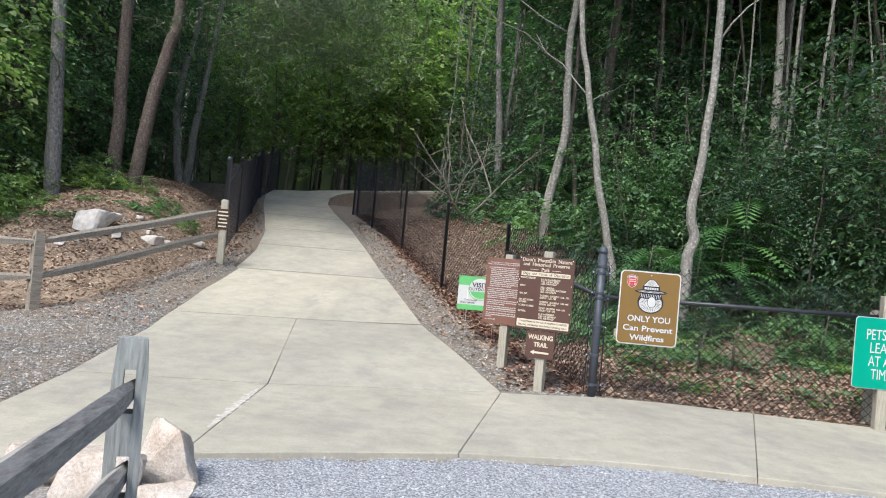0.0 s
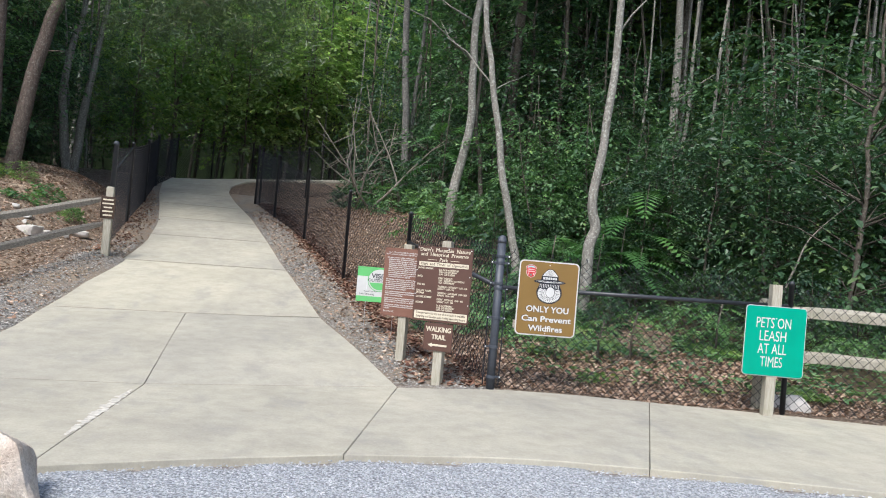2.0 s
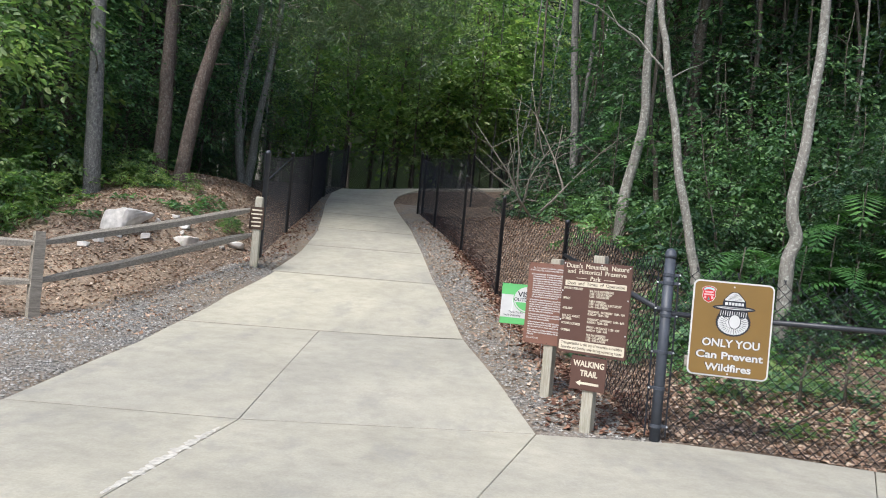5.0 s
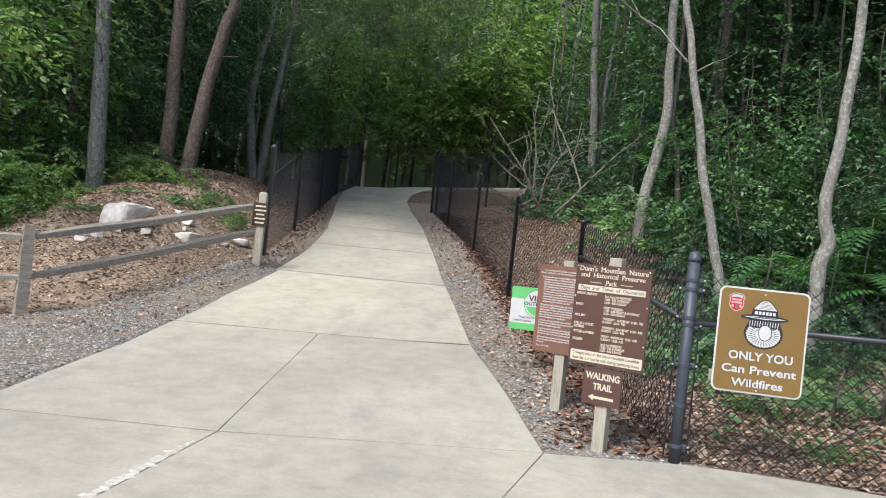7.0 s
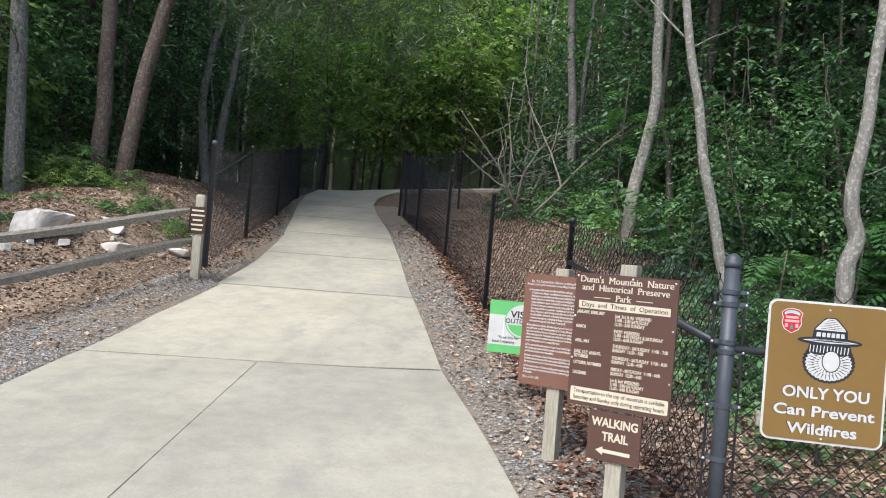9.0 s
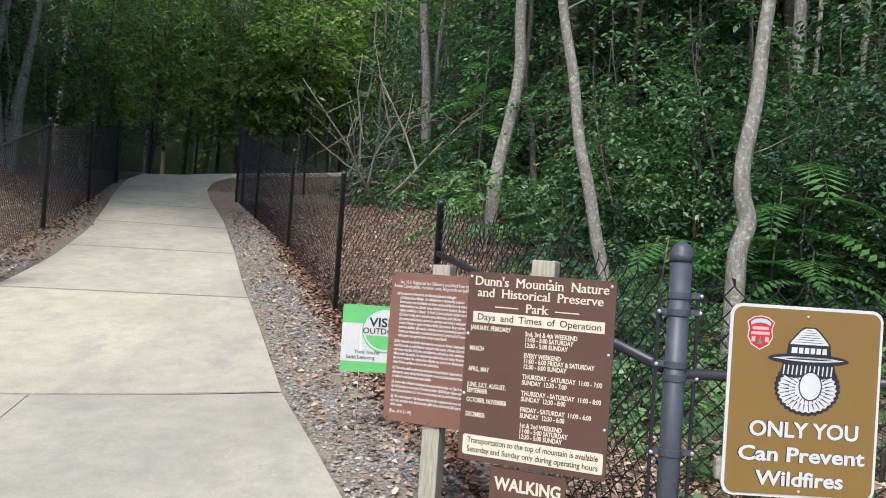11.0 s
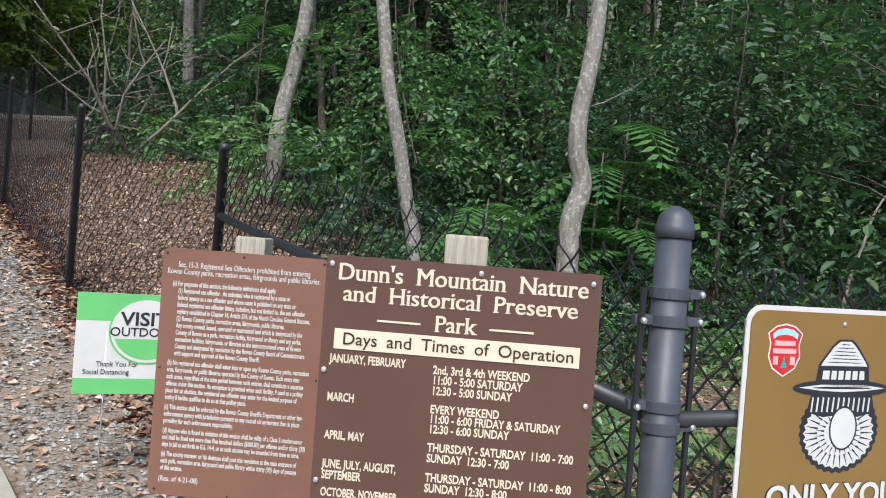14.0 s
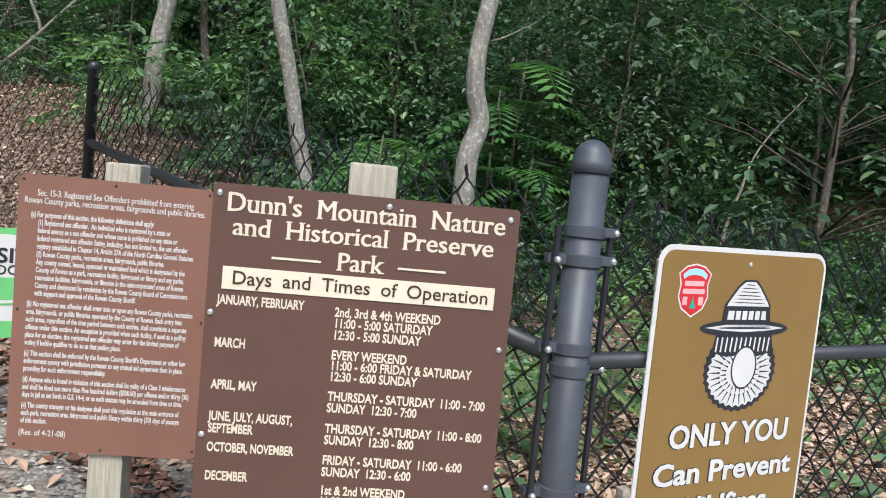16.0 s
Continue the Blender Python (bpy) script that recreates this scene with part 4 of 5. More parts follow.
def boulder(x, y, z, sx, sy, sz, seed, material, label, turn=0.0, sharp=0.25):
    bm = bmesh.new()
    rng = random.Random(seed)
    lean = 0.5 if material is M_ROCK else 0.12
    tip = Euler((rng.uniform(-lean, lean), rng.uniform(-lean, lean), 0)).to_matrix()
    for k in range(17):
        d = Vector((rng.gauss(0, 1), rng.gauss(0, 1), rng.gauss(0, 1))).normalized()
        c = tip @ (Vector([max(-0.72, min(0.72, q * (1.6 + sharp))) for q in d]) * rng.uniform(0.85, 1.1))
        bm.verts.new((c.x * sx / 1.6, c.y * sy / 1.6, c.z * sz / 1.6))
    bmesh.ops.convex_hull(bm, input=bm.verts)
    for v in [v for v in bm.verts if not v.link_faces]:
        bm.verts.remove(v)
    bmesh.ops.triangulate(bm, faces=bm.faces)
    bmesh.ops.subdivide_edges(bm, edges=list(bm.edges), cuts=4, use_grid_fill=True)
    bmesh.ops.triangulate(bm, faces=bm.faces)
    bmesh.ops.smooth_vert(bm, verts=bm.verts, factor=0.5, use_axis_x=True, use_axis_y=True, use_axis_z=True)
    for v in bm.verts:
        q = v.co / sx
        v.co += sx * (0.05 * noise.noise_vector(q * 2.6 + Vector((seed, 0, 0))) + 0.018 * noise.noise_vector(q * 9 + Vector((0, seed, 0))))
    me = bpy.data.meshes.new("boulder")
    bm.to_mesh(me)
    bm.free()
    me.materials.append(material)
    ob = put("boulder", me, at=pose(x, y, z, 0, 0, turn))
    return tagged(ob, label, "rock", "boulders")


boulder(-1.50, 3.35, 0.05, 0.42, 0.36, 0.26, 3, M_ROCK, "pale pinkish broken granite boulder by the lot edge", 10)
boulder(-1.24, 3.56, 0.10, 0.28, 0.30, 0.38, 8, M_ROCK, "pale pinkish angular granite boulder by the lot edge", 40)
boulder(-1.85, 3.45, 0.04, 0.36, 0.32, 0.22, 5, M_ROCK, "pale pinkish low granite boulder by the lot edge", 70)
boulder(-1.18, 3.22, 0.02, 0.26, 0.22, 0.16, 17, M_ROCK, "pale pinkish small granite boulder by the lot edge", 20)
for x, y, sx, sz, sd in ((-5.80, 12.25, 0.62, 0.42, 2), (-5.05, 12.7, 0.36, 0.17, 4), (-7.0, 10.6, 0.6, 0.3, 6), (-5.3, 13.1, 0.2, 0.13, 9), (-5.45, 12.2, 0.2, 0.11, 12), (-5.9, 11.7, 0.16, 0.1, 13), (-5.2, 12.9, 0.12, 0.08, 22), (-4.9, 13.0, 0.13, 0.08, 23), (-5.6, 12.8, 0.1, 0.07, 24), (-4.7, 13.3, 0.1, 0.06, 25), (-5.75, 11.95, 0.11, 0.07, 26), (-4.6, 13.6, 0.3, 0.15, 14), (-5.5, 13.2, 0.14, 0.09, 16), (-6.0, 11.5, 0.15, 0.09, 18), (-5.0, 12.2, 0.1, 0.06, 19)):
    boulder(x, y, land(x, y) + sz * 0.25, sx, sx * 0.8, sz, sd, M_ROCK2, "pale grey rough boulder on the leafy bank", sd * 40)

boulder(4.62, 7.32, 0.05, 0.42, 0.26, 0.2, 33, M_ROCK2, "low pale stone behind the leash sign post", 10)

# ---- woods ----


def leaves_mesh(name, centres, twigs, reach, leaf, seed, material, droop=0.35, per=7):
    """Flat drooping sprays: twigs from each centre, each with leaves to either side and one at its tip."""
    rng = np.random.RandomState(seed)
    cs = np.array(centres, float)
    mid = cs[:, :2].mean(axis=0)
    away = np.arctan2(cs[:, 1] - mid[1], cs[:, 0] - mid[0])
    lift = rng.normal(-0.1, 0.28, len(cs))
    n = len(cs) * twigs
    c = np.repeat(cs, twigs, axis=0) + rng.normal(0, reach * 0.18, (n, 3))
    az = np.repeat(away, twigs) + rng.normal(0, 1.0, n)
    d = np.stack((np.cos(az), np.sin(az), np.repeat(lift, twigs) + rng.normal(0, 0.15, n)), 1)
    d /= np.linalg.norm(d, axis=1)[:, None]
    normal = np.stack((rng.normal(0, 0.3, n), rng.normal(0, 0.3, n), np.ones(n)), 1)
    side = np.cross(normal, d)
    side /= np.linalg.norm(side, axis=1)[:, None]
    length = reach * rng.uniform(0.6, 1.3, n)
    k = np.arange(1, per + 1) / per
    base = c[:, None] + d[:, None] * (length[:, None] * k)[:, :, None]
    base[:, :, 2] -= droop * length[:, None] * k ** 2
    sign = np.where(np.arange(per) % 2, 1.0, -1.0)
    sign[-1] = 0.0
    ld = d[:, None] * 0.6 + side[:, None] * sign[None, :, None] * 0.85 + rng.normal(0, 0.16, (n, per, 3))
    ld[:, :, 2] -= 0.22
    ld /= np.linalg.norm(ld, axis=2)[:, :, None]
    nn = np.repeat(normal[:, None], per, axis=1) + rng.normal(0, 0.3, (n, per, 3))
    ls = np.cross(nn, ld)
    ls /= np.linalg.norm(ls, axis=2)[:, :, None]
    up = np.cross(ld, ls)
    size = leaf * rng.uniform(0.6, 1.3, (n, per, 1))
    tip = base + size * (ld - 0.12 * up)
    v = [base, tip]
    for sg in (-1, 1):
        v += [base + size * (0.30 * ld + sg * 0.27 * ls + 0.07 * up), base + size * (0.68 * ld + sg * 0.22 * ls + 0.02 * up)]
    v = np.stack(v, 2).reshape(-1, 3)
    o = 6 * np.arange(n * per)[:, None]
    faces = np.concatenate((o + np.array((0, 2, 3, 1)), o + np.array((0, 1, 5, 4))), 1).reshape(-1, 4)
    return mesh_from(name, v.tolist(), faces.tolist(), material)


def needle_mesh(name, centres, per, length, seed, material):
    rng = np.random.RandomState(seed)
    c = np.repeat(np.array(centres, float), per, axis=0)
    n = len(c)
    base = c + rng.normal(0, 0.14, (n, 3))
    d = rng.normal(0, 1, (n, 3)) + np.array((0, 0, -0.15))
    d /= np.linalg.norm(d, axis=1)[:, None]
    s = np.cross(d, rng.normal(0, 1, (n, 3)))
    s /= np.linalg.norm(s, axis=1)[:, None]
    v = np.stack((base + 0.008 * s, base - 0.008 * s, base + d * length * rng.uniform(0.6, 1.2, n)[:, None]), 1)
    return mesh_from(name, v.reshape(-1, 3).tolist(), np.arange(n * 3).reshape(n, 3).tolist(), material)


def in_crown(rng, n, r, z0, z1, hollow=0.35):
    out = []
    while len(out) < n:
        x, y, k = rng.uniform(-1, 1), rng.uniform(-1, 1), rng.uniform(0, 1)
        w = math.sin(math.pi * (0.12 + 0.83 * k)) ** 0.7
        q = math.hypot(x, y)
        if hollow * w < q < w:
            out.append((x * r, y * r, z0 + (z1 - z0) * k))
    return out


def stem(points, r0, r1, wobble=0.0, seed=0, steps=5):
    """Smooth curve through points, with radii."""
    pts = [Vector(p) for p in points]
    out = []
    for i in range(len(pts) - 1):
        p0, p1, p2, p3 = pts[max(i - 1, 0)], pts[i], pts[i + 1], pts[min(i + 2, len(pts) - 1)]
        for k in range(steps):
            t = k / steps
            out.append(0.5 * (2 * p1 + (p2 - p0) * t + (2 * p0 - 5 * p1 + 4 * p2 - p3) * t * t + (3 * p1 - p0 - 3 * p2 + p3) * t ** 3))
    out.append(pts[-1])
    if wobble:
        out = [p + Vector((noise.noise((p.z * 1.3, seed, 0)), noise.noise((p.z * 1.3, seed, 5)), 0)) * wobble for p in out]
    n = len(out) - 1
    radii = [r0 + (r1 - r0) * i / n for i in range(n + 1)]
    radii[0] *= 1.25
    return out, radii


def limb(p, d, length, r, rng, bend=0.3):
    pts = [Vector(p)]
    d = Vector(d).normalized()
    for k in range(4):
        d = (d + Vector((rng.gauss(0, bend), rng.gauss(0, bend), rng.gauss(0.05, bend))) * 0.6).normalized()
        pts.append(pts[-1] + d * length / 4)
    return pts, [r * (1 - 0.2 * k) for k in range(5)]


def leafy_tree(name, seed, height, r_trunk, crown_r, z0, n_centres, twigs, reach, leaf, leaf_m, bark_m, label, category="tree", group="woods"):
    """Trunk, limbs and a crown of leaf sprays at the limbs' ends; built at the origin."""
    rng = random.Random(seed)
    t = thing(name, Matrix(), label, category, group)
    lean = (rng.uniform(-0.5, 0.5), rng.uniform(-0.5, 0.5))
    pts, rad = stem([(0, 0, -0.3), (lean[0] * 0.2, lean[1] * 0.2, height * 0.3), (lean[0] * 0.7, lean[1] * 0.7, height * 0.65), (lean[0], lean[1], height)], r_trunk, r_trunk * 0.25, 0.12, seed)
    put("trunk", tubes("trunk", [(pts, rad)], bark_m, 9), t)
    centres = in_crown(rng, n_centres, crown_r, z0, height)
    many = []
    for c in centres[::3]:
        z = max(z0 * 0.8, c[2] - 0.35 * math.hypot(c[0], c[1]))
        f = z / height
        st = Vector((lean[0] * f, lean[1] * f, z))
        mid = st.lerp(Vector(c), 0.5) + Vector((0, 0, 0.12))
        many.append(([st, mid, Vector(c)], [r_trunk * 0.28, r_trunk * 0.16, 0.004]))
    tagged(put("branchwork", tubes("branchwork", many, bark_m, 4), t), kind="stuff")
    put("crown", leaves_mesh("crown", centres, twigs, reach, leaf, seed, leaf_m), t)
    return t


def bush(seed, r, h, n, twigs, leaf, leaf_m, label):
    rng = random.Random(seed)
    t = thing("bush", Matrix(), label, "bush", "undergrowth")
    centres = []
    while len(centres) < n:
        x, y, z = rng.uniform(-1, 1), rng.uniform(-1, 1), rng.uniform(0.02, 1)
        if 0.25 < x * x + y * y + z * z * 0.8 < 1:
            centres.append((x * r, y * r, z * h))
    many = [([(0, 0, -0.1), (c[0] * 0.35, c[1] * 0.35, c[2] * 0.6), c], [0.014, 0.009, 0.003]) for c in centres[::4]]
    tagged(put("stem", tubes("stem", many, M_BARK_DARK, 4), t), kind="stuff")
    put("foliage", leaves_mesh("foliage", centres, twigs, r * 0.34, leaf, seed, leaf_m, 0.2), t)
    return t



def scatter(protos, spots, seed, smin, smax):
    """Sets the prototypes at the first spots and copies at the rest."""
    rng = random.Random(seed)
    used = set()
    for x, y, s in spots:
        k = rng.randrange(len(protos))
        m = pose(x, y, land(x, y) - 0.05, rng.uniform(-4, 4), rng.uniform(-4, 4), rng.uniform(0, 360)) @ Matrix.Scale(s * rng.uniform(smin, smax), 4)
        p = protos[k]
        if k in used:
            c = copy_thing(p, Matrix())
            c.matrix_basis = m
        else:
            used.add(k)
            p.matrix_basis = m


def area(rng, n, x0, x1, y0, y1, gap, keep=lambda x, y: True, s=1.0):
    """n scattered spots no nearer than gap."""
    out, tries = [], 0
    while len(out) < n and tries < n * 60:
        tries += 1
        x, y = rng.uniform(x0, x1), rng.uniform(y0, y1)
        if keep(x, y) and all((x - a) ** 2 + (y - b) ** 2 > gap * gap for a, b, _ in out):
            out.append((x, y, s))
    return out


def off_path(x, y, margin=1.6):
    if y > 24:
        return y > 29 or x < -8
    if y < 7.1:
        return False
    return x > lerp(RIGHT_EDGE, y) + margin + 0.8 or x < lerp(LEFT_EDGE, y) - margin - 1.0


rng = random.Random(11)
under = [leafy_tree("understory_tree", 20 + k, 6.2 + k * 0.6, 0.045, 1.75, 0.6, 96, 4, 0.60, 0.11, (M_LEAF, M_LEAF_D, M_LEAF)[k], M_BARK_DARK, "slender leafy understory tree with layered green foliage") for k in range(3)]
young = [leafy_tree("young_tree", 25 + k, 3.3 + k * 0.3, 0.025, 1.0, 0.3, 56, 5, 0.42, 0.085, (M_LEAF, M_LEAF, M_LEAF_D, M_LEAF_D)[k], M_BARK_DARK, "young leafy tree with layered green sprays") for k in range(4)]
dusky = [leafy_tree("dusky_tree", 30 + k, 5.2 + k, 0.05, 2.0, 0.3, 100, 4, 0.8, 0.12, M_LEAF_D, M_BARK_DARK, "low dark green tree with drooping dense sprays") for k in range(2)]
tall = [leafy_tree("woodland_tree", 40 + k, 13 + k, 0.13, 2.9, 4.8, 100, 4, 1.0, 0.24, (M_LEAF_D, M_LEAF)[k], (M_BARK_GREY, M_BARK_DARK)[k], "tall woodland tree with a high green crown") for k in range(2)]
# added trees: high crowns, mostly unseen, that keep sun and sky off the woods
canopy = [leafy_tree("canopy_tree", 50 + k, 14.5 + k, 0.16, 4.0, 7.0, 150, 5, 1.2, 0.32, M_LEAF_D, M_BARK_DARK, "tall added tree whose crown, mostly out of view, shades the woods") for k in range(2)]
# sunlight at the path head is put into the leaf colour
light = [leafy_tree("sunlit_tree", 60 + k, 9.5 + k, 0.07, 2.3, 1.6, 85, 3, 0.95, 0.25, M_LEAF_L, M_BARK_DARK, "leafy tree at the head of the path, sunlight put into its light green") for k in range(2)]
bushes = [bush(80 + k, (0.9, 0.7, 1.0)[k], (1.0, 1.3, 0.7)[k], 52, 4, 0.088, (M_LEAF, M_LEAF_D, M_LEAF)[k], "dense green shrub of the undergrowth") for k in range(3)]

# wall of leaves behind the fences, dense at the rim and thinner within
spots = area(rng, 26, 4.6, 13, 12.6, 15.6, 1.05, lambda x, y: y > 11.6 + 0.2 * x, 0.5)
spots += area(rng, 5, 2.4, 5.5, 17.2, 20, 1.2, lambda x, y: off_path(x, y, 2.2))
spots += area(rng, 9, 5, 20, 20, 25, 1.8, off_path) + area(rng, 12, 12, 22, 12, 20, 1.7)
spots += area(rng, 12, 4.5, 12, 17, 20.5, 1.4, s=0.7)
spots += area(rng, 24, -17, -8.8, 14.2, 19, 1.35)
spots += area(rng, 20, -20, -9.2, 19.5, 27, 1.5)
spots += [(3.3, 13.7, 0.42), (4.3, 13.9, 0.5), (3.1, 14.7, 0.5), (5.0, 13.4, 0.45), (3.9, 15.2, 0.6)]
spots += area(rng, 8, -13, -8.6, 22.5, 29.5, 1.5, s=0.7)
spots += [(-9.6, 13.2, 0.75), (-8.9, 14.6, 0.9), (-9.3, 15.6, 1.0), (-10.4, 12.6, 0.8)]
scatter(under, [q for q in spots if q[2] > 0.65], 5, 0.8, 1.2)
scatter(young[:2], [(x, y, k * 1.9) for x, y, k in spots if k <= 0.65 and x < 5.0], 15, 0.8, 1.2)
# darker leaf copies on this side carry the wood's shade in their colour
scatter(young[2:], [(x, y, k * 1.9) for x, y, k in spots if k <= 0.65 and x >= 5.0], 17, 0.8, 1.2)
# places for the added crowns that darken the inner woods and thicket
spots = area(rng, 11, -20, -10.0, 16.5, 22, 2.9) + area(rng, 13, 5.0, 20, 16.5, 24, 3.0, off_path) + [(-9.6, 16.2, 1.15), (3.3, 17.6, 0.95), (4.9, 20.6, 1.0)]
scatter(canopy, spots, 16, 0.9, 1.1)
spots = area(rng, 14, 7.2, 15, 10.4, 14.0, 1.5, lambda x, y: y > 9.2 + 0.12 * x) + area(rng, 8, 11, 18, 6.5, 10.5, 1.9)
spots += area(rng, 8, 5.0, 7.5, 11.8, 13.2, 1.0, s=0.62)
# dark-leaved trees added beside the path where the thicket lies in shade
spots += [(1.9, 18.6, 0.7), (3.0, 17.4, 0.75), (3.6, 19.2, 0.9), (2.3, 20.8, 0.9), (1.4, 22.4, 0.9), (4.9, 18.4, 0.9), (3.4, 23.2, 1.0), (5.6, 21.6, 1.0), (-9.4, 22.0, 0.9), (2.2, 27.2, 0.8), (0.2, 29.4, 0.9), (1.6, 30.6, 1.0), (0.8, 32.4, 1.1), (3.2, 29.6, 1.0)]
scatter(dusky, spots, 9, 0.75, 1.1)
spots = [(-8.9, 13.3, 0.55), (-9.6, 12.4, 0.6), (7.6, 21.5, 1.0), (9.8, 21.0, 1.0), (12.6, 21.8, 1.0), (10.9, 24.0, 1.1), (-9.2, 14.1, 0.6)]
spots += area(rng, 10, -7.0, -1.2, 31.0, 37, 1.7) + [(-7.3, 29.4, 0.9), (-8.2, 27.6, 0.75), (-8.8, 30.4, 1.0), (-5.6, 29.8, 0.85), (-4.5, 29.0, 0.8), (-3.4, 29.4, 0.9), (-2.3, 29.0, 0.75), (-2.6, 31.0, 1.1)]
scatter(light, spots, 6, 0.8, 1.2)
spots = area(rng, 12, 3, 24, 21, 31, 3.2, off_path) + area(rng, 12, -27, -13.0, 16, 30, 3.0, off_path) + area(rng, 30, -26, 28, 40, 56, 3.2)
spots += area(rng, 8, 16, 26, 0, 13, 4.0) + area(rng, 6, -38, -26, 0, 13, 4.0)
scatter(tall, spots, 7, 0.85, 1.3)
spots = area(rng, 40, 2.0, 9.5, 9.9, 13.5, 0.62, lambda x, y: y > 9.4 + 0.1 * x, 0.62)
spots += area(rng, 26, 1.6, 12, 13.2, 17.0, 0.85, lambda x, y: off_path(x, y, 2.4), 0.95)
spots += [(0.9, 17.6, 0.9), (1.6, 17.0, 0.9), (0.6, 18.6, 1.0), (1.2, 19.4, 1.1), (0.1, 19.9, 1.0), (2.2, 16.4, 0.9), (2.6, 17.6, 1.2), (0.7, 20.8, 1.0), (-0.3, 21.2, 0.8)]
spots += area(rng, 16, -15, -9.0, 16, 24, 1.0)
spots += area(rng, 10, 6.5, 12, 8.6, 10.6, 0.9, s=0.7)
scatter(bushes, spots, 8, 0.75, 1.2)
# lighter leaf colour stands in for daylight on these shrubs
bright = [bush(90 + k, 0.85, 1.1, 56, 4, 0.10, M_LEAF_L, "leafy shrub at the foot of the bank, daylight put into its bright green") for k in range(2)]
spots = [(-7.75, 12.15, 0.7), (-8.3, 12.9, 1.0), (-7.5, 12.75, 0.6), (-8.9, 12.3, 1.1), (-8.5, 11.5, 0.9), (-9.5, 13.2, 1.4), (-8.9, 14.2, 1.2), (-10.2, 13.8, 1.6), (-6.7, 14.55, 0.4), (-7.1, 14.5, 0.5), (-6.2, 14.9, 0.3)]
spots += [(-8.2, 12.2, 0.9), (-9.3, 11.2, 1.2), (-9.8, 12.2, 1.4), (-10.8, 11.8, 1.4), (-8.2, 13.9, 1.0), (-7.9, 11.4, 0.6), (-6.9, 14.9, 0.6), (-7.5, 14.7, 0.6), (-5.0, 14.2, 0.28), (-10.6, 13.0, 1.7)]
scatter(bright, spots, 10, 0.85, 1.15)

# ---- single trees that stand out ----


def hero(label, points, r0, r1, material, limbs=(), seed=0, crown=None):
    t = thing("tree", Matrix(), label, "tree", "trees at the wood's edge")
    base = Vector(points[0])
    pts, rad = stem([(base.x, base.y, land(base.x, base.y) - 0.2)] + [p for p in points[1:]], r0, r1, 0.03, seed, 7)
    put("trunk", tubes("trunk", [(pts, rad)], material, 14), t)
    r = random.Random(seed)
    for p, d, ln, rr in limbs:
        put("limb", tubes("limb", [limb(p, d, ln, rr, r)], material, 6), t)
    if crown:
        c, rad3, n, leaf_m = crown
        cs = [(c[0] + r.gauss(0, rad3), c[1] + r.gauss(0, rad3), c[2] + r.gauss(0, rad3 * 0.6)) for _ in range(n)]
        if leaf_m is M_PINE:
            put("crown", needle_mesh("crown", cs, 60, 0.2, seed, leaf_m), t)
        else:
            put("crown", leaves_mesh("crown", cs, 4, 0.55, 0.13, seed, leaf_m), t)
    return t


hero("straight grey-barked pine on the bank", [(-7.45, 13.85, 1.4), (-7.5, 13.82, 3.2), (-7.6, 13.78, 5.4), (-7.7, 13.7, 11)], 0.155, 0.10, M_BARK_PGREY, [((-7.55, 13.8, 3.9), (0.3, -1, 0.3), 1.2, 0.02), ((-7.6, 13.8, 7.5), (1, 0.3, 0.3), 2.2, 0.04)], 1, ((-7.4, 13.8, 10), 1.3, 70, M_PINE))
hero("straight reddish-barked pine on the bank", [(-6.93, 15.2, 2.3), (-6.95, 15.2, 4), (-6.98, 15.18, 6.2), (-7.0, 15.1, 12)], 0.142, 0.10, M_BARK_PINE, [((-6.98, 15.18, 5.6), (1, -0.2, 0.1), 1.0, 0.015), ((-7, 15.2, 8.0), (1, -0.5, 0.2), 2.6, 0.05)], 2, ((-6.4, 15.2, 10.5), 1.6, 90, M_PINE))
hero("leaning reddish-barked pine on the bank", [(-6.60, 15.35, 2.3), (-6.42, 15.42, 3.8), (-6.18, 15.52, 5.2), (-6.05, 15.56, 6.2), (-6.1, 15.6, 11)], 0.145, 0.09, M_BARK_PINE, [((-6.25, 15.5, 4.6), (1, -0.3, 0.25), 0.4, 0.02), ((-6.08, 15.56, 6.6), (1, 0.1, 0.0), 3.6, 0.04), ((-6.08, 15.56, 7.3), (1, 0.5, -0.05), 4.2, 0.04), ((-6.08, 15.56, 7.8), (1, -0.3, -0.05), 3.8, 0.04)], 3, ((-3.4, 15.8, 6.15), 1.15, 300, M_PINE))
hero("slender crooked tree above the bank", [(-7.75, 21.3, 2.6), (-7.95, 21.3, 3.7), (-8.08, 21.3, 4.8), (-7.93, 21.3, 6.2), (-7.7, 21.3, 7.3), (-7.5, 21.3, 11)], 0.13, 0.05, M_BARK_GREY, (), 4)
hero("slender leaning tree above the bank", [(-7.68, 21.35, 2.7), (-7.52, 21.35, 4.4), (-7.36, 21.35, 5.6), (-7.0, 21.4, 9)], 0.13, 0.05, M_BARK_GREY, (), 5)
hero("pale lichened tree with a curved lower trunk", [(1.79, 15.04, 1.7), (1.87, 15.04, 2.47), (1.92, 15.04, 2.91), (2.04, 15.04, 3.4), (2.09, 15.04, 3.9), (2.07, 15.04, 5.0), (2.04, 15.04, 6.0), (2.12, 15.04, 6.8), (2.3, 15.0, 11)], 0.105, 0.06, M_BARK_GREY, [((2.06, 15.06, 5.2), (-1, -0.4, 0.6), 2.6, 0.022), ((2.05, 15.06, 6.0), (-0.9, 0.2, 0.7), 2.4, 0.02)], 6, ((2.0, 15, 9.8), 1.3, 40, M_LEAF))
